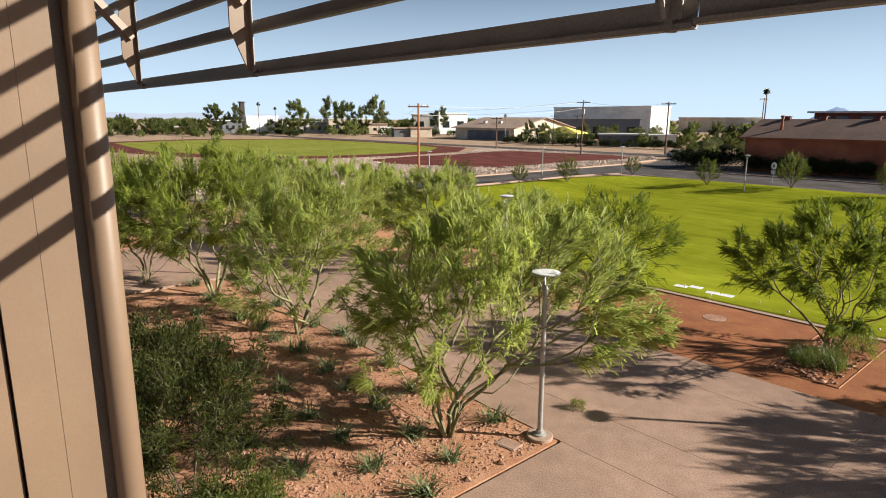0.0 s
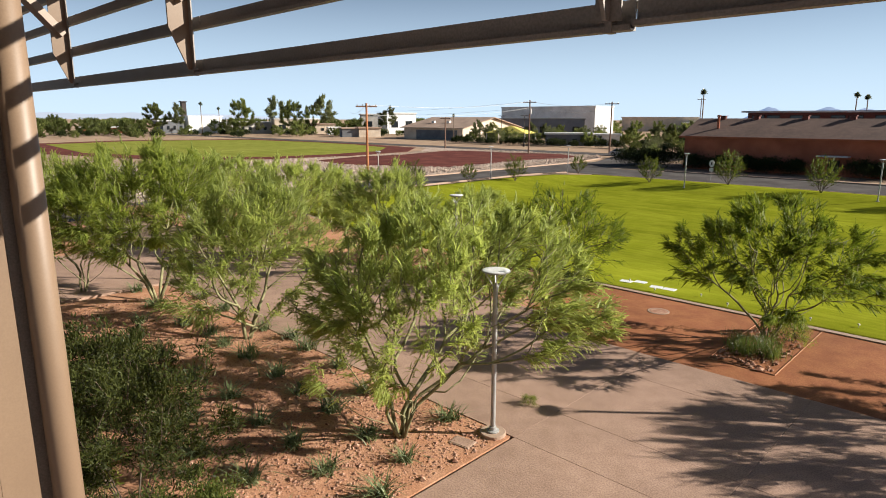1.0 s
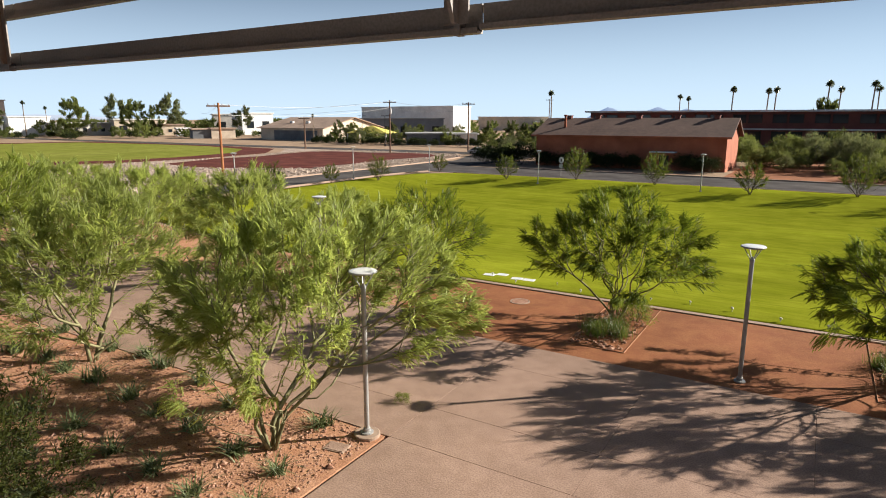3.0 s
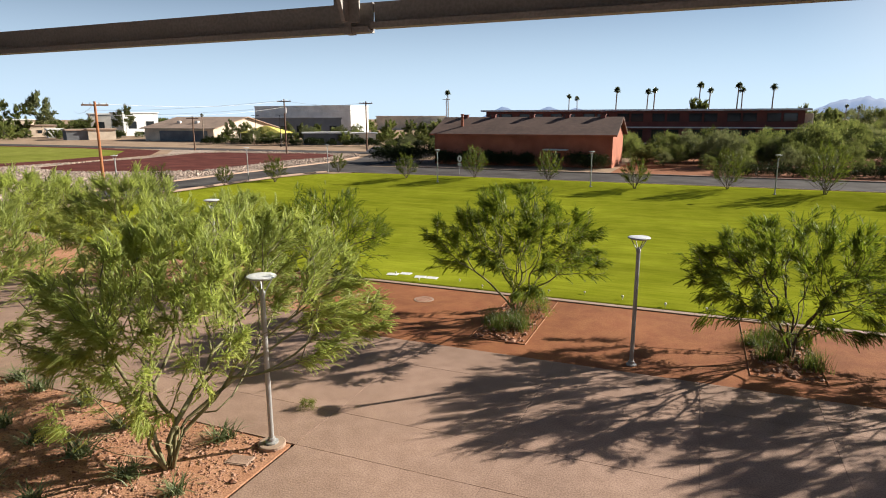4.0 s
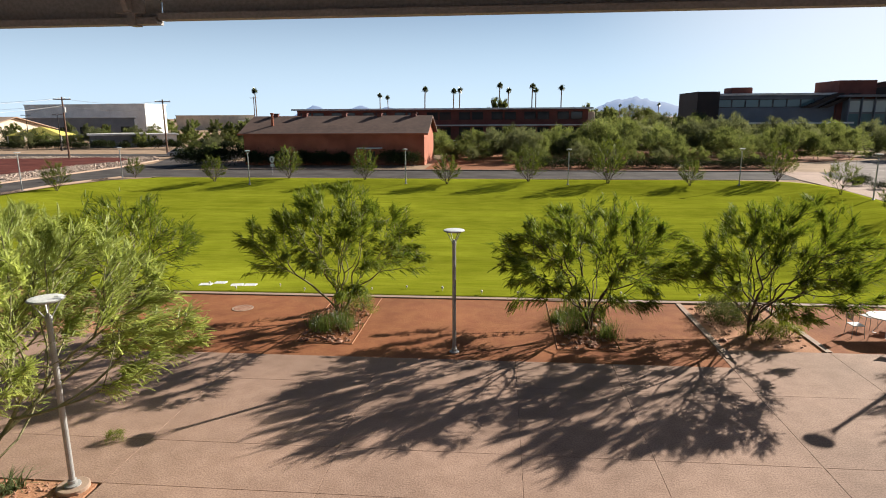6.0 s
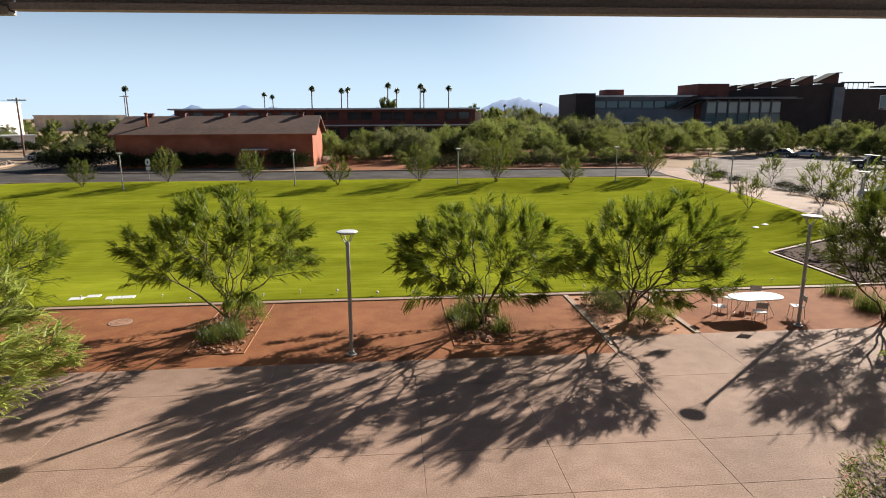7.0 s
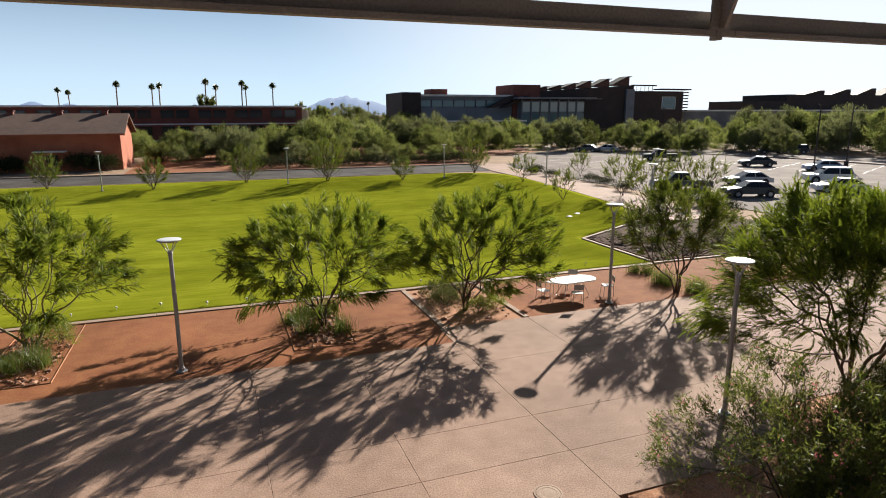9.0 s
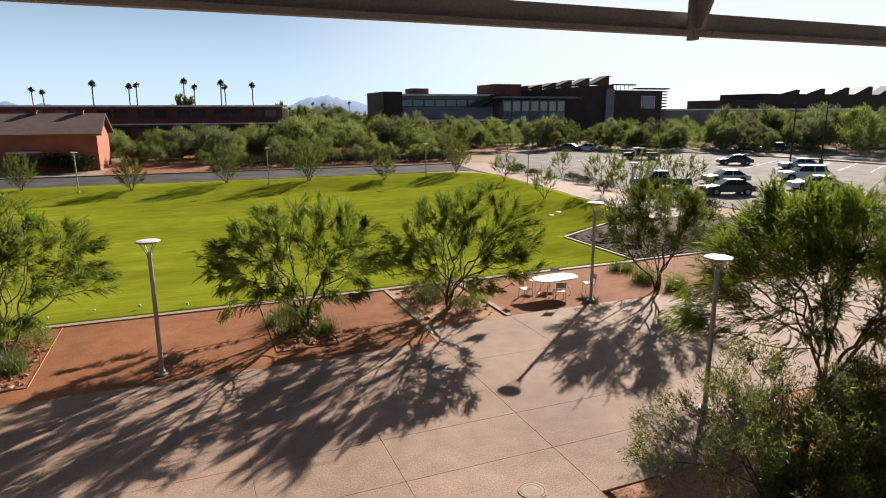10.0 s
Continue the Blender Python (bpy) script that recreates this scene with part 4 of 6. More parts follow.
for s, x, y, z in ((low1, 9.1, 20.9, 0.9), (low1, 10.0, 21.3, 0.75), (low2, 9.3, 23.2, 0.8), (low2, 8.3, 22.4, 1.0), (low1, -16.8, 21.6, 1.1), (low2, -15.0, 24.4, 0.9), (low2, -18.5, 6.0, 1.3), (low2, -17.2, 4.6, 1.5), (low2, -20.5, 4.8, 1.4), (low1, -13.0, 3.0, 1.2), (low2, 23.5, 28.5, 0.9), (low2, 26.0, 30.5, 1.0), (low2, 28.0, 28.0, 1.1), (low2, 25.0, 27.0, 0.8), (low1, -9.0, 12.7, 0.35)):
    put(s, x, y, -0.02, random.uniform(0, 360), z)


def rocks(seed, n, box, size, name, label, mat=M_ROCK, skip=None):
    """Loose stones lying on a bed, too many to count."""
    rng = np.random.default_rng(seed)
    m = Mesh()
    base = np.array([(1, 0, 0), (-1, 0, 0), (0, 1, 0), (0, -1, 0), (0, 0, 0.8), (0, 0, -0.8)])
    fs = [(0, 2, 4), (2, 1, 4), (1, 3, 4), (3, 0, 4), (2, 0, 5), (1, 2, 5), (3, 1, 5), (0, 3, 5)]
    for _ in range(n):
        x, y = rng.uniform(box[0], box[2]), rng.uniform(box[1], box[3])
        s = size * rng.lognormal(0, 0.45)
        a = rng.uniform(0, 6.28)
        q = base * rng.uniform(0.6, 1.2, (6, 3)) * s * [1.2, 0.9, 0.55]
        c, w = np.cos(a), np.sin(a)
        v = np.stack([q[:, 0] * c - q[:, 1] * w + x, q[:, 0] * w + q[:, 1] * c + y, q[:, 2] + s * 0.2 + box[4]], 1)
        m.add(v.tolist(), fs)
    return solid(name, m, mat, label, "stones", kind="stuff")


rocks(81, 12000, (-20, 4.5, -8.45, 11.1, -0.02), 0.026, "bed_rocks", "scattered pinkish rocks on orange granite")
rocks(82, 3000, (-27, 5, -20, 11.2, -0.02), 0.035, "bed_rocks_west", "scattered pinkish rocks on orange granite")
rocks(83, 380, (-6.75, 19.45, -4.95, 23.8, 0.0), 0.06, "tree_ring_rocks", "pale rocks ringing a tree")
rocks(84, 380, (2.1, 19.45, 3.95, 24.0, 0.0), 0.06, "tree_ring_rocks", "pale rocks ringing a tree")
rocks(85, 260, (-14.9, 20.6, -14.2, 24.8, -0.02), 0.06, "bed_edge_rocks", "pale rocks along a bed edge")
rocks(86, 700, (7.5, 4.5, 14, 9.1, -0.02), 0.04, "bed_rocks_east", "scattered pinkish rocks on orange granite")
rocks(88, 1500, (21.3, 25.7, 29.0, 32.0, -0.02), 0.045, "mulch_rocks", "dark rocks strewn over the mulched bed", M_MULCH)
rocks(87, 160, (7.6, 20.1, 10.5, 24.9, -0.03), 0.05, "kerbed_bed_rocks", "scattered rocks between two kerbs")


def edging(x0, y0, x1, y1):
    th = thing("steel_edging", "thin rusty steel edging round a tree pit", "edging")
    for a in ((x0, y0, x1, y0 + 0.02), (x0, y1 - 0.02, x1, y1), (x0, y0 + 0.02, x0 + 0.02, y1 - 0.02), (x1 - 0.02, y0 + 0.02, x1, y1 - 0.02)):
        part("strip", Mesh().box(a[0], a[1], -0.05, a[2], a[3], 0.015, 0.004), M_BED, th)


edging(-6.85, 19.35, -4.85, 24.8)
edging(2.0, 19.35, 4.05, 24.8)

# ---------------------------------------------------------------- small things on lawn and plaza
SM = "small white markers along the lawn"
stake = thing("lawn_marker", "small white marker stake at the lawn's edge", "marker", SM)
part("stem", Mesh().lathe([(0.012, -0.03), (0.012, 0.10)], 6), M_WHITE, stake)
part("cap", Mesh().lathe([(0.02, 0.09), (0.05, 0.10), (0.05, 0.15), (0.03, 0.17), (0.0, 0.172)], 8), M_WHITE, stake)
for k in range(22):
    x, y = -13.0 + 1.52 * k + random.uniform(-0.2, 0.2), 25.5 + random.uniform(0, 0.9)
    if k:
        put(stake, x, y, lawn_z(x, y), 0, random.uniform(0.8, 1.15))
    else:
        settle_thing(stake, x, y, lawn_z(x, y))
FS = "flat white squares on the lawn"
flag = solid("paving_square", Mesh().box(-0.28, -0.22, 0, 0.28, 0.22, 0.03, 0.012), M_WHITE, "flat white square lying on the lawn", "paver", FS, at=(-13.45, 26.5, lawn_z(-13.45, 26.5) - 0.01), turn=8)
for x, y, a in ((-12.95, 26.95, 4), (-11.95, 26.5, 12), (-11.35, 26.55, 5), (26.0, 41.5, 30), (27.0, 42.0, 30)):
    ob = copy_thing(flag, pose(x, y, lawn_z(x, y) - 0.01, 0, 0, a))


def cover(x, y, r, mat, label, z=0.0):
    th = thing("manhole_cover", label, "manhole cover", at=(x, y, z))
    part("frame_ring", Mesh().lathe([(r, -0.02), (r, 0.012), (r * 0.86, 0.014), (r * 0.86, 0.002), (0, 0.002)], 28), M_KERB, th)
    part("lid", Mesh().lathe([(r * 0.83, 0.002), (r * 0.83, 0.014), (r * 0.6, 0.017), (r * 0.55, 0.013), (r * 0.3, 0.017), (0, 0.017)], 28), mat, th)


cover(-10.19, 22.98, 0.42, M_ROCK, "round tan access cover in red granite", -0.01)
cover(5.83, 9.71, 0.30, M_KERB, "round metal cover in the concrete plaza")
vb = thing("valve_box", "rectangular tan valve box lid in the granite", "valve box", at=(-8.95, 9.95, -0.03), turn=10)
part("rim", Mesh().box(-0.28, -0.2, -0.03, 0.28, 0.2, 0.03, 0.01), M_KERB, vb)
part("lid", Mesh().box(-0.25, -0.17, 0.03, 0.25, 0.17, 0.04, 0.008), M_CONC, vb)

# oval table and chairs
TX, TY = 13.72, 21.5
tab = thing("oval_table", "long oval white metal table on bent tube legs", "table", at=(TX, TY, -0.012), turn=4)


def oval(hx, r, n=12):
    return [(hx * sg + r * math.cos(a), r * math.sin(a)) for sg, a0 in ((1, -math.pi / 2), (-1, math.pi / 2)) for a in (a0 + math.pi * k / n for k in range(n + 1))]


part("tabletop", Mesh().prism(oval(0.52, 0.52), 0.722, 0.75), M_WHITE, tab)
part("rim", Mesh().tube([(x, y, 0.728) for x, y in oval(0.52, 0.525)] + [(0.52, -0.525, 0.728)], 0.016, 6), M_WHITE, tab)
for sg in (-1, 1):
    part("leg", Mesh().tube([(sg * 0.45, -0.36, 0.0), (sg * 0.62, -0.34, 0.05), (sg * 0.42, -0.1, 0.62), (sg * 0.42, 0.1, 0.62), (sg * 0.62, 0.34, 0.05), (sg * 0.45, 0.36, 0.0)], 0.017, 6), M_WHITE, tab)
    part("top_bearer", Mesh().tube([(sg * 0.42, -0.4, 0.71), (sg * 0.42, 0.4, 0.71)], 0.014, 6), M_WHITE, tab)
part("stretcher", Mesh().tube([(-0.44, 0, 0.60), (0.44, 0, 0.60)], 0.012, 5), M_WHITE, tab)
CH = "chairs round the table"
ch = thing("garden_chair", "white metal garden chair with a slatted seat", "chair", CH)
part("seat", Mesh().box(-0.21, -0.21, 0.43, 0.21, 0.21, 0.455, 0.012), M_WHITE, ch)
for x, y in ((-0.19, -0.19), (0.19, -0.19), (-0.19, 0.19), (0.19, 0.19)):
    part("leg", Mesh().tube([(x, y, 0.43), (x * 1.15, y * 1.15, 0.0)], 0.011, 6), M_METAL, ch)
part("backrest", Mesh().box(-0.20, 0.235, 0.62, 0.20, 0.25, 0.84, 0.004), M_METAL, ch)
for x in (-0.18, 0.18):
    part("back_post", Mesh().tube([(x, 0.20, 0.44), (x, 0.245, 0.86)], 0.011, 6), M_METAL, ch)
for k, (a, r) in enumerate(((184, 1.45), (250, 0.95), (345, 1.5), (58, 1.05), (118, 1.0))):
    m = pose(TX + r * math.cos(radians(a)), TY + r * math.sin(radians(a)), -0.012, 0, 0, a - 90)
    if k:
        copy_thing(ch, m)
    else:
        ch.matrix_basis = m

# ---------------------------------------------------------------- far buildings
M_SAW = surf("brown_steel_roof_light", (0.085, 0.036, 0.03), (0.12, 0.05, 0.04), 0.5, 0.8, 0.1, 6)


def windows(parent, xs, y, z0, z1, w, mat, frame_mat=None, name="window"):
    """Windows let into a wall that faces -y, each with a frame and a pane set back in it."""
    fm = frame_mat or M_PALE
    for x in xs:
        wd = part(name, Mesh().box(x - w / 2, y - 0.10, z0, x + w / 2, y - 0.02, z0 + 0.12).box(x - w / 2, y - 0.10, z1 - 0.12, x + w / 2, y - 0.02, z1).box(x - w / 2, y - 0.10, z0, x - w / 2 + 0.12, y - 0.02, z1).box(x + w / 2 - 0.12, y - 0.10, z0, x + w / 2, y - 0.02, z1), fm, parent)
        part("pane", Mesh().box(x - w / 2 + 0.1, y - 0.06, z0 + 0.1, x + w / 2 - 0.1, y - 0.03, z1 - 0.1), mat, wd)


def gable(parent, x0, y0, x1, y1, eave, ridge, wall, roof, over=0.6):
    """Walls and a gabled roof whose ridge runs along x."""
    ym = (y0 + y1) / 2
    m = Mesh()
    out = [(y0, -0.1), (y1, -0.1), (y1, eave), (ym, ridge - 0.12), (y0, eave)]
    m.add([(x0, y, z) for y, z in out] + [(x1, y, z) for y, z in out], [(4, 3, 2, 1, 0), (5, 6, 7, 8, 9)] + [(i, (i + 1) % 5, (i + 1) % 5 + 5, i + 5) for i in range(5)])
    part("wall", m, wall, parent)
    s = (ridge - eave) / (ym - y0)
    for sg, ye in ((-1, y0 - over), (1, y1 + over)):
        e = eave - s * over
        r = Mesh()
        lo = [(x0 - over, ye, e), (x1 + over, ye, e), (x1 + over, ym, ridge), (x0 - over, ym, ridge)]
        v = lo + [(x, y, z + 0.22) for x, y, z in lo]
        r.add(v, [(0, 1, 2, 3)[::sg], (4, 5, 6, 7)[:: -sg]] + [(0, 1, 5, 4), (1, 2, 6, 5), (2, 3, 7, 6), (3, 0, 4, 7)])
        part("roof", r, roof, parent)
    part("fascia", Mesh().box(x0 - over, y0 - over - 0.05, eave - s * over - 0.02, x1 + over, y0 - over - 0.005, eave - s * over + 0.26), wall, parent)


rb = thing("red_block_building", "long red-painted block building with a brown shingle gable roof", "building")
gable(rb, -41.3, 98.0, -11.9, 111.5, 4.95, 7.45, M_BRICK, M_ROOF, 0.7)
for x in (-33.0, -26.2, -20.2, -14.4, -38.0):
    part("roof_vent", Mesh().box(x - 0.4, 104.2, 7.0, x + 0.4, 105.0, 8.0, 0.05).box(x - 0.5, 104.1, 8.0, x + 0.5, 105.1, 8.1), M_BRICK2, rb)
part("flue_pipe", Mesh().lathe([(0.35, 5.5), (0.22, 6.0), (0.2, 7.9), (0.3, 7.95), (0.3, 8.15), (0, 8.2)], 10, (-37.3, 100.6, 0)), M_BRICK, rb)
part("door_canopy", Mesh().box(-22.4, 96.3, 2.55, -18.6, 97.98, 2.72, 0.03), M_PALE, rb, "pale flat door canopy")
dr = part("door", Mesh().box(-21.2, 97.93, -0.02, -19.8, 97.99, 2.1), M_RUST, rb)
part("door_handle", Mesh().box(-20.0, 97.88, 1.0, -19.9, 97.93, 1.15), M_METAL, dr)

lb = thing("brick_dormitory", "long dark red brick building with window bays and a flat roof", "building")
part("wall", Mesh().box(-46, 140, -0.1, 19, 154, 8.9), M_BRICK2, lb)
part("roof", Mesh().box(-47, 138.8, 8.9, 20, 155, 9.25, 0.05), M_PALE, lb, "flat roof with a pale edge")
for z in (5.55, 2.2):
    part("floor_band", Mesh().box(-46.4, 139.2, z - 0.16, 19.4, 139.98, z + 0.1), M_PALE, lb)
for z0, z1 in ((6.7, 8.4), (3.2, 5.1), (0.4, 1.9)):
    windows(lb, [x + d for x in np.arange(-42.5, 18, 7.2) for d in (-1.45, 1.45)], 140, z0, z1, 2.5, M_GLASS, M_RUST)
part("stair_tower", Mesh().box(19.0, 141, -0.1, 20.6, 150, 8.3, 0.1), M_STUC, lb)

mb = thing("modern_hall", "dark weathered-steel college hall with glass walls and sawtooth roof lights", "building")
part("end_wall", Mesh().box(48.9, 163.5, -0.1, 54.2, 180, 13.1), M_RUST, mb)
part("window_wing", Mesh().box(54.2, 165, -0.1, 83, 182, 12.1), M_SLATE, mb)
part("parapet", Mesh().box(54.2, 163.8, 12.1, 82, 183, 12.6), M_PALE, mb)
windows(mb, np.arange(56.0, 79, 3.3), 165, 9.2, 11.2, 3.2, M_GLASSG, M_RUST)
part("canopy", Mesh().box(54.2, 160.5, 5.2, 85, 165, 5.6), M_PALE, mb)
part("lower_glazing", Mesh().box(55, 164.6, 0, 83, 164.95, 5.1), M_GLASS, mb)
for x0 in (73.5, 77.5):
    v = [(x0, 162, 9.0), (x0 + 7.5, 162, 12.4), (x0 + 9.5, 162, 12.4), (x0 + 2, 162, 9.0)]
    part("stair_screen", Mesh().add(v + [(x, 163.5, z) for x, y, z in v], [(0, 1, 2, 3), (7, 6, 5, 4), (0, 4, 5, 1), (1, 5, 6, 2), (2, 6, 7, 3), (3, 7, 4, 0)]), M_RUST, mb)
part("roof_box", Mesh().box(58.6, 168, 12.3, 63.6, 174, 14.2, 0.1), M_BRICK2, mb, "red box on the roof")
part("stair_core", Mesh().box(82.3, 164, -0.1, 91, 176, 15.5), M_BRICK2, mb, "red stair core")
part("glass_hall", Mesh().box(83.6, 161.3, -0.1, 104, 164, 11.0), M_GREYW, mb)
for z0, z1 in ((4.4, 7.6), (7.8, 10.7)):
    windows(mb, np.arange(85.0, 103.5, 3.0), 161.3, z0, z1, 2.6, M_GLASSL if z0 > 5 else M_GLASSG, M_GREYW)
for x in np.arange(83.6, 104, 3.0):
    part("mullion", Mesh().box(x - 0.12, 160.9, -0.1, x + 0.12, 161.2, 11.3), M_SLATE, mb)
for k in range(9):
    part("sunshade_bar", Mesh().box(80.5 + 3.0 * k, 156.5, 11.35, 80.7 + 3.0 * k, 161, 11.58), M_GREYW, mb)
part("sunshade_rail", Mesh().box(80, 156.3, 11.35, 107, 156.6, 11.6), M_GREYW, mb)
part("flat_roof", Mesh().box(81.5, 159, 11.6, 107, 166, 11.95), M_GREYW, mb)
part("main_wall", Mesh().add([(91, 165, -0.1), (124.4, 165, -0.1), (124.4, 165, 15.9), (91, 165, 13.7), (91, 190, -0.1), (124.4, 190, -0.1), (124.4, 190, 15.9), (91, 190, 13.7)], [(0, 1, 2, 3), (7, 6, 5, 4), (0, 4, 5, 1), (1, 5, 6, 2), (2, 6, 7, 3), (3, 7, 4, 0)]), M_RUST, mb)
for x, z in ((94.5, 15.2), (99.3, 15.6), (104.2, 16.2), (109.6, 17.0), (116.0, 17.7), (123.3, 18.5)):
    zb = 13.7 + (x - 91) * 0.065
    w = 4.6 + (x - 94) * 0.06
    v = [(x - w, 165.5, zb - 0.1), (x - 0.4, 165.5, zb - 0.1), (x - 0.4, 165.5, z - 0.25), (x - 1.2, 165.5, z - 0.25)]
    part("sawtooth_light", Mesh().add(v + [(a, 169, c) for a, b, c in v], [(0, 1, 2, 3), (7, 6, 5, 4), (0, 4, 5, 1), (1, 5, 6, 2), (2, 6, 7, 3), (3, 7, 4, 0)]), M_SAW, mb)
    v = [(x - w, 165.1, zb), (x - 1.2, 165.1, z - 0.25), (x + 0.3, 165.1, z - 0.2), (x + 0.3, 165.1, z), (x - 1.3, 165.1, z), (x - w - 0.5, 165.1, zb + 0.2)]
    part("sloping_roof", Mesh().add(v + [(a, 169.4, c) for a, b, c in v], [(0, 1, 2, 3, 4, 5), (11, 10, 9, 8, 7, 6)] + [(i, i + 6, (i + 1) % 6 + 6, (i + 1) % 6) for i in range(6)]), M_RUST, mb)
    part("light_pane", Mesh().box(x - 0.38, 165.9, zb + 0.2, x - 0.3, 168.6, z - 0.4), M_GLASSL, mb)
part("slate_pier", Mesh().box(121.2, 164.2, -0.1, 124.2, 165, 14.6), M_SLATE, mb)
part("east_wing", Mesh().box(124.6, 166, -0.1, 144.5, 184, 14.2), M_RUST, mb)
windows(mb, [138.8], 166, 8.6, 12.5, 5.4, M_GLASSG, M_PALE)
for k in range(6):
    part("roof_screen", Mesh().box(125 + k * 1.5, 166.4, 14.2 + 0.0, 125.12 + k * 1.5, 166.5, 15.9), M_RUST, mb)
part("screen_rail", Mesh().box(124.5, 166.3, 15.7, 134, 166.5, 16.1), M_RUST, mb)
for k in range(7):
    part("louvre", Mesh().box(144.5, 166.5, 8.0 + k * 0.95, 147.0, 168, 8.35 + k * 0.95), M_RUST, mb)
part("louvre_cap", Mesh().box(135, 165.6, 14.6, 147.2, 169, 15.0), M_RUST, mb)

eb = thing("east_hall", "dark brown hall with a stepped sawtooth roof behind trees", "building")
part("wall", Mesh().box(187, 176, -0.1, 300, 200, 11.6), M_RUST, eb)
part("upper_wall", Mesh().box(202, 177, 11.5, 300, 198, 14.0), M_RUST, eb)
for k, x in enumerate((222, 236, 250, 264, 279, 295)):
    z = 15.0 + 0.55 * k
    v = [(x - 11, 178, 13.9), (x, 178, 13.9), (x, 178, z + 0.6), (x - 2.5, 178, z + 0.6)]
    part("sawtooth_light", Mesh().add(v + [(a, 183, c) for a, b, c in v], [(0, 1, 2, 3), (7, 6, 5, 4), (0, 4, 5, 1), (1, 5, 6, 2), (2, 6, 7, 3), (3, 7, 4, 0)]), M_RUST, eb)
part("roof_edge", Mesh().box(150, 170, 7.9, 245, 176, 8.4), M_PALE, eb)
part("link_wall", Mesh().box(150, 171, -0.1, 244, 175.9, 7.9), M_GREYW, eb)


def block(name, az, dist, wide, deep, high, wall, roof_mat, label, skew=0.0, win=0, base=-0.1):
    """A flat-roofed block far off, seen at a bearing from the gallery."""
    a = radians(az)
    th = thing(name, label, "building", at=(dist * math.sin(a), dist * math.cos(a), base), turn=-az + skew)
    part("wall", Mesh().box(-wide / 2, 0, 0, wide / 2, deep, high), wall, th)
    part("roof", Mesh().box(-wide / 2 - 0.5, -0.5, high, wide / 2 + 0.5, deep + 0.5, high + 0.5, 0.1), roof_mat, th)
    if win:
        windows(th, np.linspace(-wide / 2 + wide / win / 2, wide / 2 - wide / win / 2, win), 0, high * 0.3, high * 0.65, wide / win * 0.5, M_GLASS, wall)
    return th


wb = thing("white_warehouse", "large white flat-roofed warehouse", "building")
part("wall", Mesh().box(-206.5, 258, -0.1, -151.5, 275, 13.1), M_STUW, wb)
part("parapet", Mesh().box(-206.8, 257.7, 13.1, -151.2, 275.3, 13.5), M_STUW, wb)
block("dark_school", -35.6, 250, 38, 12, 7.4, M_SLATE, M_GREYW, "dark low school building with pale panels", 4, 6)
hall = thing("tan_hall", "low hall with a broad tan gable roof and cream end wall", "building", at=(-180, 165, 0))
gable(hall, 0, 0, 30.5, 33, 4.3, 7.9, M_STUC, M_TANR, 1.2)
part("shutter", Mesh().box(7, -0.25, 0, 28, -0.05, 3.4), M_GREYW, hall, "grey roll-up doors")
for x in (9, 17):
    part("roof_vent", Mesh().box(x, 6, 5.6, x + 1.4, 7, 6.7, 0.05), M_PALE, hall)
can = thing("shade_canopy", "yellow fabric shade canopy on posts", "canopy", at=(-124, 160, 0), turn=10)
M_YEL = surf("yellow_fabric", (0.75, 0.62, 0.12), (0.8, 0.68, 0.16), 1, 0.8, 0.05, 8)
part("fabric", Mesh().add([(-7, -4, 3.2), (7, -4, 3.2), (7, 4, 3.2), (-7, 4, 3.2), (0, 0, 5.4), (-7, -4, 3.05), (7, -4, 3.05), (7, 4, 3.05), (-7, 4, 3.05)], [(0, 1, 4), (1, 2, 4), (2, 3, 4), (3, 0, 4), (8, 7, 6, 5), (0, 5, 6, 1), (1, 6, 7, 2), (2, 7, 8, 3), (3, 8, 5, 0)]), M_YEL, can)
for x, y in ((-6.8, -3.8), (6.8, -3.8), (6.8, 3.8), (-6.8, 3.8)):
    part("post", Mesh().lathe([(0.12, 0), (0.12, 3.1)], 8, (x, y, 0)), M_PALE, can)
block("white_gym", -64.6, 345, 17, 20, 8.2, M_STUW, M_STUW, "white hall among trees", 20)
block("hose_tower", -66.2, 350, 2.2, 2.4, 15.5, M_RUST, M_RUST, "slim dark tower above the trees", 20)
block("grey_annex", -67.3, 340, 12, 14, 6.0, M_GREYW, M_PALE, "low grey school annex", 10, 4)
block("tan_school", -61.0, 330, 26, 18, 5.4, M_BLOCK, M_PALE, "long low tan school wing", 12, 7)
block("cream_school", -57.0, 325, 22, 14, 7.0, M_STUC, M_PALE, "cream stucco school block", 10, 3)
block("tan_classroom", -54.8, 318, 12, 14, 4.6, M_STUC, M_TANR, "small tan classroom with tan roof", 6, 3)
block("grey_garage", -52.2, 262, 8, 9, 3.4, M_GREYW, M_TANR, "small grey garage with a tan roof", 8)
block("cream_garage", -50.6, 262, 9, 9, 3.6, M_STUC, M_TANR, "small cream shed with a tan roof", 8)
block("white_house", -47.7, 320, 16, 12, 10.0, M_STUW, M_PALE, "plain white block with a flat roof", 25, 2)
block("grey_house", -50.0, 340, 16, 12, 9.6, M_BLOCK, M_PALE, "plain grey block with a flat roof", 5, 2)
block("white_shed", -53.8, 300, 5, 5, 3.2, M_STUW, M_STUW, "small white shed by the road", 8)
block("market_shed", -72.0, 360, 28, 12, 2.6, M_BRICK, M_PALE, "long low shed with a red fascia", -10)
block("portable_room", -32.6, 185, 13, 6, 3.2, M_GREYW, M_PALE, "low portable classroom with a pale roof", 4, 4)
block("portable_room", -29.6, 186, 9, 6, 3.0, M_STUW, M_PALE, "low white portable classroom", 4, 3)
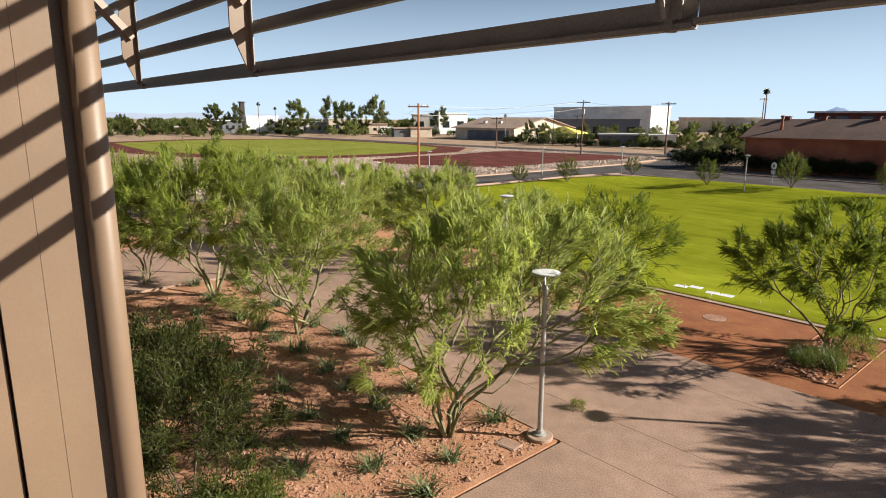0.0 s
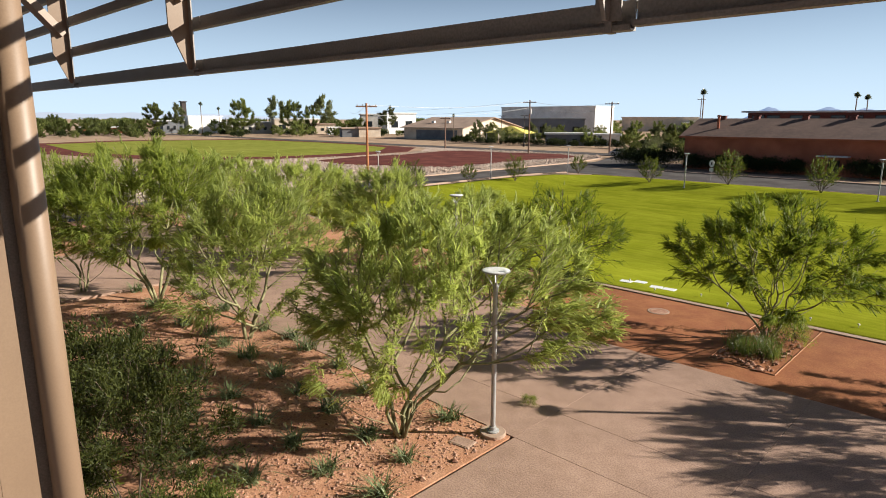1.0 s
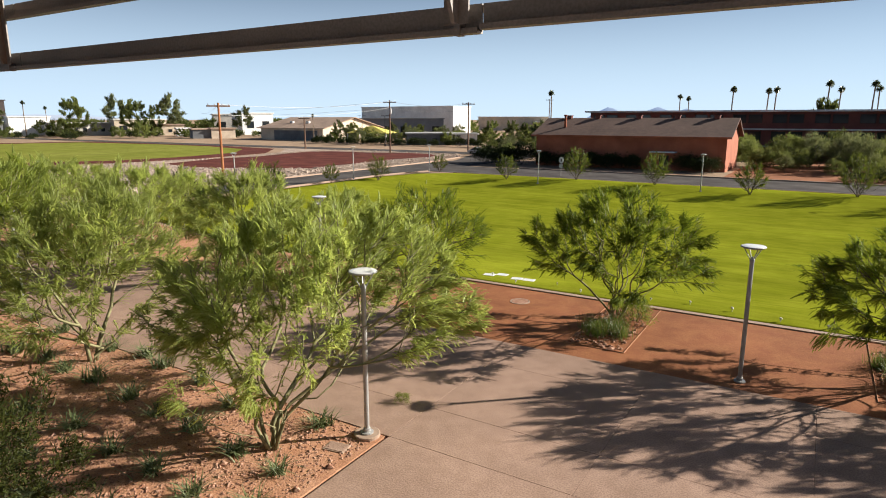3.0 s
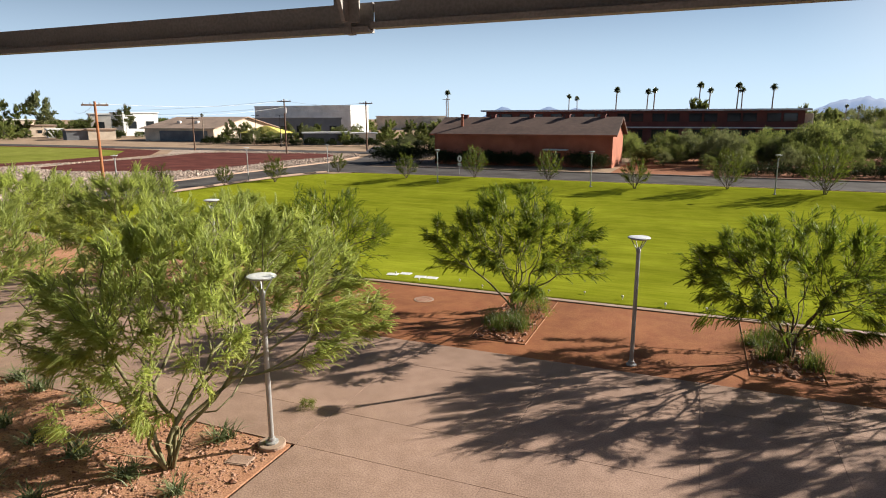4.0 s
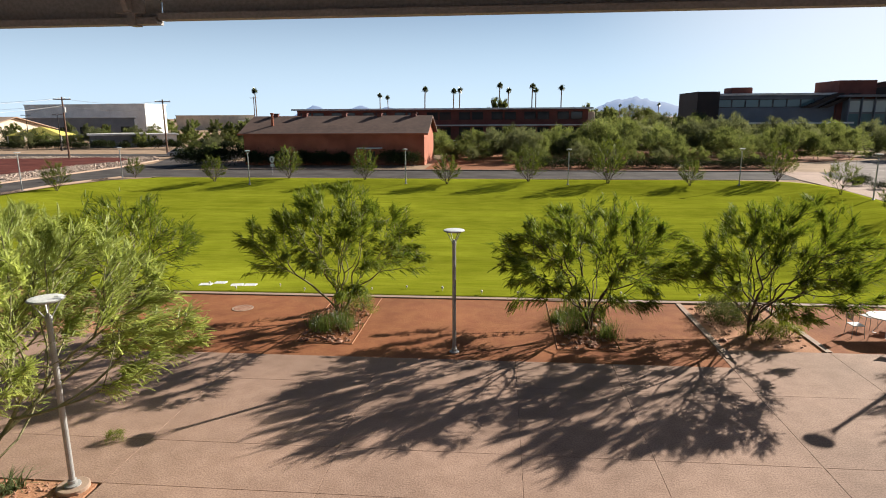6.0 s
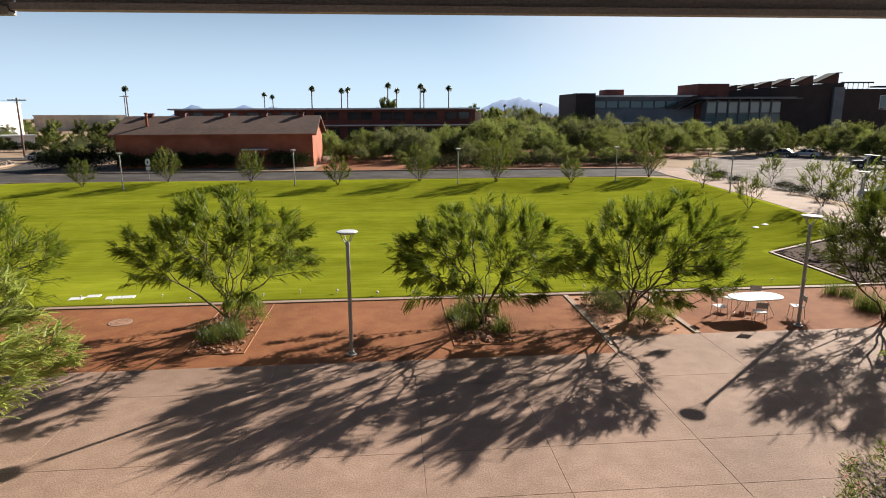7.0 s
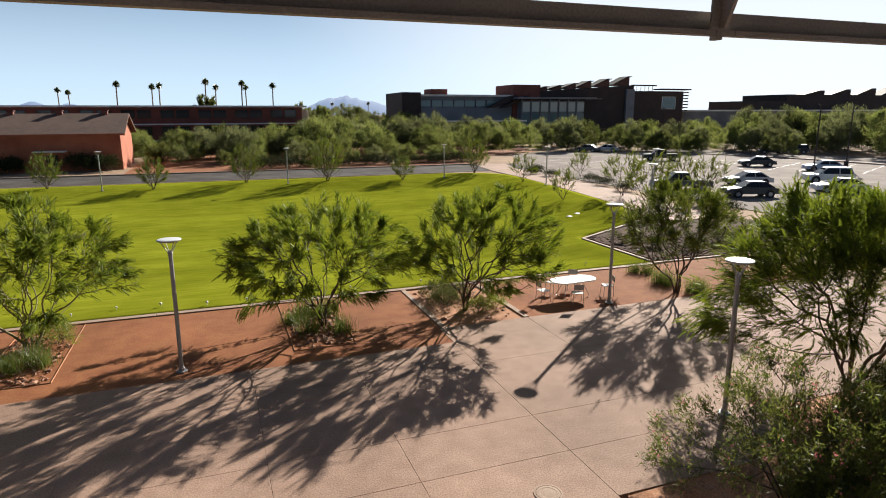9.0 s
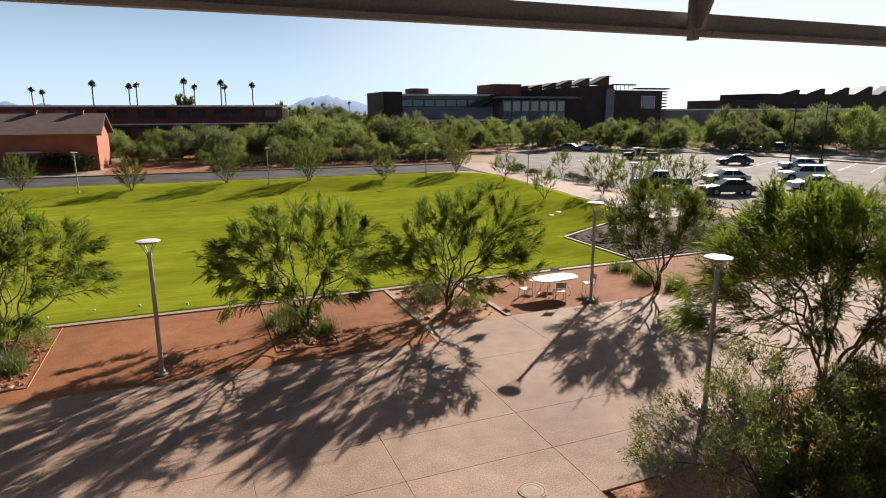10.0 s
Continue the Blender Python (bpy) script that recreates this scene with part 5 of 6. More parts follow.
block("cream_warehouse", -25.0, 420, 46, 20, 8.6, M_STUC, M_STUC, "long cream warehouse far off", 0)
block("grey_warehouse", -21.5, 400, 22, 20, 5.4, M_STUC, M_PALE, "low cream warehouse far off", 0)

# ---------------------------------------------------------------- far trees, hedges, palms


def clumpy_tree(seed, high, wide, low, n, leaf, label, group, name="mesquite_tree", size=0.27, trunk=M_BARKD):
    """A broad far tree: trunk, limbs and a crown of many leaf clumps."""
    rng = np.random.default_rng(seed)
    th = thing(name, label, "tree", group)
    stems = [[np.array([0.1 * k, 0, -0.05]) * (1 - u) + np.array([wide * 0.3 * math.cos(2.1 * k), wide * 0.3 * math.sin(2.1 * k), low + 0.3 * (high - low)]) * u for u in np.linspace(0, 1, 5)] for k in range(3)]
    t = crown_points(rng, 40, 0, 0, wide * 0.85, wide * 0.85, low + 0.2, high - 0.3, rim=0.45)
    m, ends, ways, pos, load = limbs(rng, stems, t, 0.012)
    part("trunk", m, trunk, th)
    thin = np.where((load <= 2) & (pos[:, 2] > low * 0.8))[0]
    p = pos[rng.choice(thin, n)] + rng.normal(0, 0.30, (n, 3)) * [1, 1, 0.8]
    d = p - [0, 0, low] + rng.normal(0, 1.2, (n, 3))
    one = np.array([[(0, -0.16, 0), (0.15, 0.2, 0.03), (1, 0, -0.08)]]) * size
    part("crown", quads("crown", scatter(one, p, turns(rng, d), rng.uniform(0.6, 1.4, n)), leaf), None, th)
    return th


WD = "desert trees beyond the road"
L_OLIV = leafy("grey_olive_leaf", (0.07, 0.085, 0.038), (0.145, 0.155, 0.072), 0.45, 0.015, 0.35)
wood = [
    clumpy_tree(91, 6.2, 3.6, 0.3, 6000, L_FAR, "broad olive-green desert tree in a dense stand", WD),
    clumpy_tree(92, 5.4, 3.2, 0.25, 5400, L_FAR, "rounded olive desert tree in a dense stand", WD),
    clumpy_tree(93, 6.8, 3.4, 0.5, 5400, L_OLIV, "tall grey-green desert tree in a dense stand", WD),
]
for k, o in enumerate(wood):
    settle_thing(o, (2.0, 9.0, 17.0)[k], (118, 112, 121)[k])
rng = np.random.default_rng(7)
spots = []
for az0, az1, d0, d1, n, s0, s1 in ((-6.0, 17, 104, 132, 46, 0.6, 0.92), (17, 30, 122, 158, 40, 0.55, 1.15), (30, 42, 128, 160, 36, 0.55, 1.15), (42, 61, 132, 172, 52, 0.8, 1.45), (-27.5, -20, 114, 150, 6, 0.5, 0.7), (3, 20, 155, 250, 40, 1.0, 1.4), (5, 19, 300, 420, 24, 1.6, 2.1), (36, 50, 126, 142, 18, 0.6, 0.95), (5, 20, 112, 150, 26, 0.85, 1.25), (-5.0, 22, 98, 108, 22, 0.4, 0.62), (-42, -29.5, 185, 235, 22, 0.6, 0.95)):
    for _ in range(n):
        a, d = radians(rng.uniform(az0, az1)), rng.uniform(d0, d1)
        spots.append((d * math.sin(a), d * math.cos(a), rng.uniform(s0, s1)))
for x, y, s in spots:
    if -46 < x < -10 and 94 < y < 114:
        continue
    put(wood[rng.integers(0, 3)], x, y, 0, rng.uniform(0, 360), s)

grove = clumpy_tree(94, 7.0, 4.6, 0.3, 1500, L_FAR, "dense dark far tree along the streets", "far trees along the streets", "street_tree", 0.95)
settle_thing(grove, -230, 150)
HB = "dark clipped bushes"
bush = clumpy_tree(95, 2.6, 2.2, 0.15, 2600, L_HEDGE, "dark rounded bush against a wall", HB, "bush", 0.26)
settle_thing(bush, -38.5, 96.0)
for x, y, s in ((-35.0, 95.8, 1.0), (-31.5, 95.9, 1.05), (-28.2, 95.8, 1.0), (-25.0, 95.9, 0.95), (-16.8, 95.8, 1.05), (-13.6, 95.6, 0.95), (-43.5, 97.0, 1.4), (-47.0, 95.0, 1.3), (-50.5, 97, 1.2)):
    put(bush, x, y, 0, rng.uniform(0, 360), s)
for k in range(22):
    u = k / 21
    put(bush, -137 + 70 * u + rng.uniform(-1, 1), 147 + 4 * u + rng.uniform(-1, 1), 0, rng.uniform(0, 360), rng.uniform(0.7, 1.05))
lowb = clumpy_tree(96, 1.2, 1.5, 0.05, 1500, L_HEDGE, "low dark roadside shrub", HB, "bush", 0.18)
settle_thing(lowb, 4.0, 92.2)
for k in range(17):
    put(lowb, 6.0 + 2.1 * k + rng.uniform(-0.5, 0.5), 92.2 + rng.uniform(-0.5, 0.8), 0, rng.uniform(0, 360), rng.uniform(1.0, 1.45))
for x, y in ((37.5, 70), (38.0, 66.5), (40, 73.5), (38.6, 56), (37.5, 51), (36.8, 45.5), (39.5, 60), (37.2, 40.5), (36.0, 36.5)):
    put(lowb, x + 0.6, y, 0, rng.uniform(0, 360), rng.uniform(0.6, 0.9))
GUM = "tall far trees"
gum = [clumpy_tree(97, 14, 5.0, 2.5, 4200, L_FAR, "tall dark far tree with a ragged crown", GUM, "gum_tree", 0.75), clumpy_tree(98, 12, 4.2, 3.4, 3200, L_OLIV, "tall sparse grey-green far tree", GUM, "gum_tree", 0.7)]
for k, (az, d, s) in enumerate(((-68.6, 325, 1.14), (-66.9, 325, 1.2), (-61.7, 318, 1.16), (-58.7, 330, 1.28), (-57.4, 315, 1.12), (-54.5, 310, 1.28), (-55.9, 330, 0.98), (-48.9, 290, 0.9), (-75.6, 300, 0.62), (-71.0, 330, 0.45), (-69.6, 320, 0.4), (-73.2, 330, 0.42), (-64.0, 320, 0.5), (-60.2, 310, 0.45), (-51.5, 300, 0.42), (-25.0, 165, 0.42), (-23.8, 175, 0.45), (-40.9, 220, 0.5), (-39.6, 212, 0.45), (-34.6, 214, 0.42), (-33.4, 220, 0.4), (-36.0, 225, 0.45), (-0.3, 230, 0.98), (7.9, 190, 0.75), (9.6, 200, 0.7), (-70.4, 290, 0.35), (-66.0, 280, 0.33), (-62.8, 290, 0.35), (-59.0, 285, 0.33), (-22.6, 150, 0.5), (-27.0, 190, 0.5))):
    a = radians(az)
    x, y = d * math.sin(a), d * math.cos(a)
    if k < 2:
        settle_thing(gum[k], x, y, 0, 0, s)
    else:
        put(gum[k % 2], x, y, 0, rng.uniform(0, 360), s)
for k in range(64):
    a, d = radians(rng.uniform(-78, -46)), rng.uniform(262, 312)
    put((bush, grove, grove, bush)[k % 4], d * math.sin(a), d * math.cos(a), 0, rng.uniform(0, 360), rng.uniform(0.35, 0.62) * (2.0 if k % 4 in (0, 3) else 1))
for k in range(240):
    a, d = radians(rng.uniform(-80, -44) if k < 190 else rng.uniform(-44, -20)), rng.uniform(17.5, 36) ** 2
    put(grove, d * math.sin(a), d * math.cos(a), 0, rng.uniform(0, 360), rng.uniform(0.8, 1.15))
for k in range(26):
    a, d = radians(rng.uniform(-41.5, -22)), rng.uniform(182, 238)
    put(grove, d * math.sin(a), d * math.cos(a), 0, rng.uniform(0, 360), rng.uniform(0.38, 0.66))

PM = "slender fan palms on the skyline"
palm = thing("fan_palm", "tall slender fan palm with a small round head", "palm", PM)
part("trunk", Mesh().tube([(0, 0, -0.1), (0.15, 0, 6), (0.1, 0.1, 12), (0, 0, 17)], [0.32, 0.24, 0.2, 0.2], 8), M_PALMT, palm)
pr = np.random.default_rng(5)
fr = []
for k in range(70):
    a, e = pr.uniform(0, 6.28), pr.uniform(-0.9, 1.3)
    d = np.array([math.cos(a) * math.cos(e), math.sin(a) * math.cos(e), math.sin(e)])
    s = np.array([-math.sin(a), math.cos(a), 0])
    o = np.array([0, 0, 17.0])
    L = pr.uniform(1.0, 1.55)
    fr += [[o, o + d * L * 0.6 + s * 0.28, o + d * L - [0, 0, 0.35], o + d * L * 0.6 - s * 0.28]]
part("crown", quads("crown", np.array(fr), L_PALM), None, palm)
for k, (az, el, d) in enumerate(((-21.67, 2.21, 230), (-10.87, 1.86, 260), (-10.18, 1.68, 260), (-6.8, 2.45, 235), (-4.22, 2.27, 240), (-3.68, 2.37, 238), (-0.1, 2.76, 235), (0.69, 2.28, 250), (2.81, 2.66, 235), (3.1, 2.27, 250), (5.37, 2.46, 240), (15.9, 1.0, 300), (-64.9, 1.1, 330), (-63.5, 0.7, 330), (10.4, 0.75, 300), (13.6, 0.8, 300), (11.2, 0.6, 320), (-43.0, 0.2, 210))):
    a = radians(az)
    s = (7.5 + d * math.tan(radians(el + 0.30))) / 18.0
    x, y = d * math.sin(a), d * math.cos(a)
    if k:
        put(palm, x, y, 0, rng.uniform(0, 360), s)
    else:
        settle_thing(palm, x, y, 0, 0, s)

# ---------------------------------------------------------------- poles and wires
UP = "wooden utility poles"


def utility_pole(x, y, high, mat, turn, label):
    th = thing("utility_pole", label, "utility pole", UP, at=(x, y, 0), turn=turn)
    part("pole", Mesh().lathe([(0.2, -0.1), (0.14, high)], 10), mat, th)
    part("crossarm", Mesh().box(-1.5, -0.08, high - 0.55, 1.5, 0.08, high - 0.35, 0.02), M_WOOD, th)
    for k in (-1.3, -0.5, 0.5, 1.3):
        part("insulator", Mesh().lathe([(0.05, 0), (0.07, 0.1), (0.04, 0.22)], 6, (k, 0, high - 0.35)), M_METAL, th)
    return (x, y, high)


pa = utility_pole(-69.7, 56.7, 9.6, M_WOODO, 60, "orange-brown utility pole with a crossarm")
pb = utility_pole(-82.6, 113, 11.5, M_WOOD, 20, "dark utility pole with a crossarm")
pc = utility_pole(-69.4, 125, 11.2, M_WOOD, 20, "dark utility pole with a crossarm")
utility_pole(-113, 118, 8.0, M_WOOD, 20, "dark utility pole with a crossarm")
utility_pole(-94, 235, 15.2, M_WOOD, 5, "far utility pole with a crossarm")
pt = thing("transformer", "grey pole transformer can", "transformer", at=(-82.2, 112.7, 8.6))
part("can", Mesh().lathe([(0.28, 0), (0.3, 0.05), (0.3, 1.0), (0.2, 1.1), (0, 1.12)], 12), M_METAL, pt)
for k, (p, q) in enumerate((((pa, pb), (pb, pc), (pa, (-140, 108, 9.5)), (pb, (-190, 150, 10.5))))):
    for dz in (-0.25, -1.6):
        pts = []
        for u in np.linspace(0, 1, 12):
            pts.append((p[0] + (q[0] - p[0]) * u, p[1] + (q[1] - p[1]) * u, p[2] + (q[2] - p[2]) * u + dz - 3.2 * u * (1 - u)))
        solid("power_line", Mesh().tube(pts, 0.022, 4), M_METAL, "sagging power line between utility poles", "cable", "power lines")
LL = "tall parking lot lights"
ll = thing("lot_light", "tall dark parking lot light with two flat heads", "street lamp", LL)
part("pole", Mesh().lathe([(0.3, 0), (0.3, 0.7), (0.1, 0.72), (0.07, 8.3)], 10), M_RUST, ll)
part("head", Mesh().box(-1.1, -0.2, 8.3, -0.25, 0.2, 8.45, 0.03), M_RUST, ll)
part("head", Mesh().box(0.25, -0.2, 8.3, 1.1, 0.2, 8.45, 0.03), M_RUST, ll)
part("arm", Mesh().tube([(-0.3, 0, 8.32), (0.3, 0, 8.32)], 0.05, 6), M_RUST, ll)
settle_thing(ll, 63.6, 51.2, 0, 40)
for x, y in ((84.9, 63.3), (86, 104), (92, 106), (-104, 140), (-120, 150)):
    put(ll, x, y, 0, 40)
sg = thing("road_sign", "small white roadside sign on a post", "sign", at=(-30.1, 80.2, 0))
part("post", Mesh().lathe([(0.04, -0.1), (0.04, 3.1)], 6), M_METAL, sg)
part("round_panel", Mesh().add([(0.45 * math.cos(k * 0.5236), -0.06, 2.75 + 0.6 * math.sin(k * 0.5236)) for k in range(12)] + [(0.45 * math.cos(k * 0.5236), -0.03, 2.75 + 0.6 * math.sin(k * 0.5236)) for k in range(12)], [tuple(range(12)), tuple(range(23, 11, -1))] + [(k, k + 12, (k + 1) % 12 + 12, (k + 1) % 12) for k in range(12)]), M_WHITE, sg)
part("plate", Mesh().box(-0.35, -0.06, 1.4, 0.35, -0.03, 2.0, 0.005), M_WHITE, sg)
part("symbol", Mesh().box(-0.1, -0.075, 2.5, 0.1, -0.062, 3.0), M_RUST, sg)
sg.scale = (0.74, 0.74, 0.74)

# ---------------------------------------------------------------- mountains


def haze(name, col):
    m = bpy.data.materials.new(name)
    m.use_nodes = True
    b = m.node_tree.nodes["Principled BSDF"]
    b.inputs["Base Color"].default_value = (0.03, 0.035, 0.045, 1)
    b.inputs["Roughness"].default_value = 1
    n = m.node_tree.nodes.new("ShaderNodeTexNoise")
    n.inputs["Scale"].default_value = 0.006
    c = m.node_tree.nodes.new("ShaderNodeMix")
    c.data_type = "RGBA"
    c.inputs[6].default_value, c.inputs[7].default_value = (*col, 1), (*[0.88 * v for v in col], 1)
    t = m.node_tree.nodes.new("ShaderNodeTexCoord")
    m.node_tree.links.new(t.outputs["Object"], n.inputs["Vector"])
    m.node_tree.links.new(n.outputs[0], c.inputs[0])
    m.node_tree.links.new(c.outputs[2], b.inputs["Emission Color"])
    # Glow painted in for the haze that far air lays over the ridges.
    b.inputs["Emission Strength"].default_value = 0.42
    return m


M_MTN = haze("hazy_blue_mountain", (0.20, 0.31, 0.54))
M_MTN2 = haze("pale_hazy_hills", (0.62, 0.70, 0.84))


def range_of(name, az0, az1, peaks, dist, mat, label, seed):
    """A far ridge: a rough mound whose skyline follows a few summits."""
    r = np.random.default_rng(seed)
    m = Mesh()
    n = 48
    rows = []
    for j, (back, k) in enumerate(((0, 0.0), (150, 0.55), (320, 0.85), (500, 1.0), (800, 0.0))):
        row = []
        for i in range(n + 1):
            az = az0 + (az1 - az0) * i / n
            el = max([h * max(0, 1 - (abs(az - c) / w) ** 1.25) for c, h, w in peaks] + [0])
            d = dist + back
            z = k * (7.5 + d * math.tan(radians(el))) * (1 + (r.normal(0, 0.025) if 0 < k else 0)) - 3 * (k == 0)
            row.append((d * math.sin(radians(az)), d * math.cos(radians(az)), z))
        rows += row
    f = [(j * (n + 1) + i, j * (n + 1) + i + 1, (j + 1) * (n + 1) + i + 1, (j + 1) * (n + 1) + i) for j in range(4) for i in range(n)]
    return solid(name, m.add(rows, f), mat, label, "mountain", kind="structure", smooth=True)


range_of("backdrop_mountain", 7.2, 17.2, ((11.6, 1.55, 4.6), (10.2, 1.38, 3.0), (13.6, 1.15, 3.4), (8.8, 0.7, 1.6)), 3200, M_MTN, "hazy blue mountain on the horizon", 1)
range_of("backdrop_mountain_west", -19.5, -6.5, ((-16.65, 1.0, 2.0), (-12.6, 0.98, 2.4), (-10.2, 0.85, 2.4), (-8.2, 0.75, 1.6)), 3300, M_MTN, "hazy blue mountains on the horizon", 2)
range_of("backdrop_hills", -80, -56, ((-76, 0.4, 6), (-70, 0.42, 7), (-64, 0.3, 7)), 3500, M_MTN2, "pale far hills on the horizon", 3)

# ---------------------------------------------------------------- cars


def paint(name, c):
    m = surf(name, c, tuple(min(1, 1.06 * a) for a in c), 0.8, 0.38, 0.0, 30, spec=0.3)
    m.node_tree.nodes["Principled BSDF"].inputs["Coat Weight"].default_value = 0.15
    return m


P_WHITE, P_SILVER, P_BLACK, P_GREY, P_BLUE = (paint(n, c) for n, c in (("white_car_paint", (0.75, 0.75, 0.74)), ("silver_car_paint", (0.45, 0.46, 0.47)), ("black_car_paint", (0.012, 0.012, 0.014)), ("grey_car_paint", (0.09, 0.095, 0.09)), ("pale_blue_car_paint", (0.42, 0.50, 0.62))))
M_TYRE = surf("tyre_rubber", (0.02, 0.02, 0.02), (0.03, 0.03, 0.03), 6, 0.9, 0.1, 40)
M_RED = glassy("tail_light", (0.35, 0.02, 0.02))
SHAPES = {
    "car": (4.7, 1.8, [(-2.35, 0.35), (-2.33, 0.78), (-1.75, 0.93), (1.0, 0.95), (2.2, 0.80), (2.35, 0.55), (2.35, 0.32)], [(-1.85, 0.93), (-1.05, 1.40), (0.25, 1.43), (1.15, 0.95)]),
    "suv": (4.8, 1.9, [(-2.4, 0.40), (-2.4, 1.0), (-2.3, 1.08), (1.1, 1.08), (2.25, 0.98), (2.4, 0.7), (2.4, 0.38)], [(-2.28, 1.08), (-2.0, 1.72), (0.3, 1.75), (1.2, 1.08)]),
    "pickup_truck": (5.7, 1.95, [(-2.85, 0.5), (-2.85, 1.08), (-0.75, 1.1), (1.35, 1.1), (2.7, 1.02), (2.85, 0.75), (2.85, 0.45)], [(-0.7, 1.1), (-0.55, 1.78), (0.75, 1.80), (1.5, 1.1)]),
}


def car(kind, mat, x, y, turn, label):
    ln, wd, low_, cab = SHAPES[kind]
    th = thing(kind, label, "car", "parked cars", at=(x, y, -0.05), turn=turn)
    h = wd / 2

    def loft(profile, w0, w1, z0, z1):
        m = Mesh()
        n = len(profile)

        def width(z):
            u = min(1, max(0, (z - z0) / (z1 - z0)))
            return w0 + (w1 - w0) * u

        v = [(a, -width(z), z) for a, z in profile] + [(a, width(z), z) for a, z in profile]
        return m.add(v, [tuple(range(n)), tuple(range(2 * n - 1, n - 1, -1))] + [(i, i + n, (i + 1) % n + n, (i + 1) % n) for i in range(n)])

    part("body", loft(low_, h, h * 0.94, 0.3, 1.1), mat, th)
    zb, zt = cab[0][1], max(z for _, z in cab)
    part("window_glass", loft([(a, z) for a, z in cab], h * 0.90, h * 0.70, zb, zt - 0.02), M_GLASS, th, "dark tinted windows")
    part("roof", loft([(cab[1][0] - 0.14, zt - 0.10), (cab[1][0] + 0.05, zt), (cab[2][0] - 0.05, zt + 0.015), (cab[2][0] + 0.16, zt - 0.09)], h * 0.745, h * 0.66, zt - 0.1, zt), mat, th)
    for s in (-1, 1):
        xm = (cab[1][0] + cab[2][0]) / 2
        for a, b in ((cab[0][0] + 0.03, cab[1][0] + 0.02), (xm, xm), (cab[3][0] - 0.03, cab[2][0] - 0.02)):
            part("pillar", Mesh().tube([(a, s * h * 0.905, zb - 0.01), (b, s * h * 0.71, zt - 0.03)], 0.05, 4), mat, th)
        part("side_mirror", Mesh().box(cab[3][0] - 0.42, s * h * 0.97 - 0.08, zb + 0.02, cab[3][0] - 0.26, s * h * 0.97 + 0.08, zb + 0.17, 0.03), mat, th)
        for a in (-ln * 0.31, ln * 0.31):
            r = 0.33 if kind == "car" else 0.38
            part("wheel_arch", Mesh().tube([(a, s * (h - 0.26), r + 0.03), (a, s * (h + 0.003), r + 0.03)], r + 0.07, 20), M_TYRE, th)
            ty = part("wheel", Mesh().tube([(a, s * (h - 0.22), r), (a, s * (h + 0.02), r)], r, 18), M_TYRE, th)
            part("rim", Mesh().tube([(a, s * (h + 0.01), r), (a, s * (h + 0.03), r)], r * 0.58, 12), M_METAL, ty)
        part("headlight", Mesh().box(ln / 2 - 0.12, s * h * 0.75 - 0.16, 0.62, ln / 2 + 0.01, s * h * 0.75 + 0.16, 0.76, 0.02), M_LENS, th)
        part("tail_light", Mesh().box(-ln / 2 - 0.015, s * h * 0.78 - 0.14, 0.68, -ln / 2 + 0.08, s * h * 0.78 + 0.14, 0.82, 0.02), M_RED, th)
    for e in (-1, 1):
        part("bumper", Mesh().box(e * ln / 2 - 0.09, -h * 0.9, 0.36, e * ln / 2 + 0.05, h * 0.9, 0.54, 0.03), mat, th)
    if kind == "pickup_truck":
        part("load_bed", Mesh().box(-2.7, -h * 0.8, 1.06, -0.85, h * 0.8, 1.115), M_TYRE, th)
    return th


car("pickup_truck", P_BLACK, 68.0, 82.2, 150, "black pickup truck parked in the lot")
car("car", P_GREY, 70.2, 106.8, 125, "dark grey car parked below trees")
car("car", P_SILVER, 73.6, 105.2, 130, "silver car parked below trees")
car("car", P_BLACK, 73.0, 67.8, 150, "black coupe parked in the lot")
car("car", P_BLUE, 74.8, 58.8, 150, "pale blue sedan parked in the lot")
car("car", P_SILVER, 53.2, 50.4, 160, "silver sedan parked in the lot")
car("car", P_BLACK, 46.0, 43.2, 160, "dark sedan parked in the lot")
car("car", P_BLACK, 98.4, 88.4, 150, "dark car parked at the far kerb")
car("suv", P_BLACK, 102.2, 86.6, 130, "dark wagon parked at the far kerb")
car("pickup_truck", P_GREY, 43.5, 49.4, 155, "dark green-grey pickup parked by the walk")
car("suv", P_WHITE, 62.6, 48.6, 150, "white wagon parked in the lot")
car("car", P_WHITE, 56.2, 42.2, 150, "white sedan parked in the lot")
car("car", P_SILVER, -64.5, 121, 20, "silver car beside the red building")
for k in range(48):
    i, j = k % 16, k // 16
    st = thing("parking_line", "painted white parking stall line", "road marking", "parking stall lines", "structure", at=(52 + 2.75 * i * 0.82 + 9.5 * j, 84 - 2.75 * i * 1.0 - 3.0 * j + 5, -0.05), turn=28)
    part("stripe", Mesh().box(-2.6, -0.05, -0.01, 2.6, 0.05, 0.004), M_PALE, st)

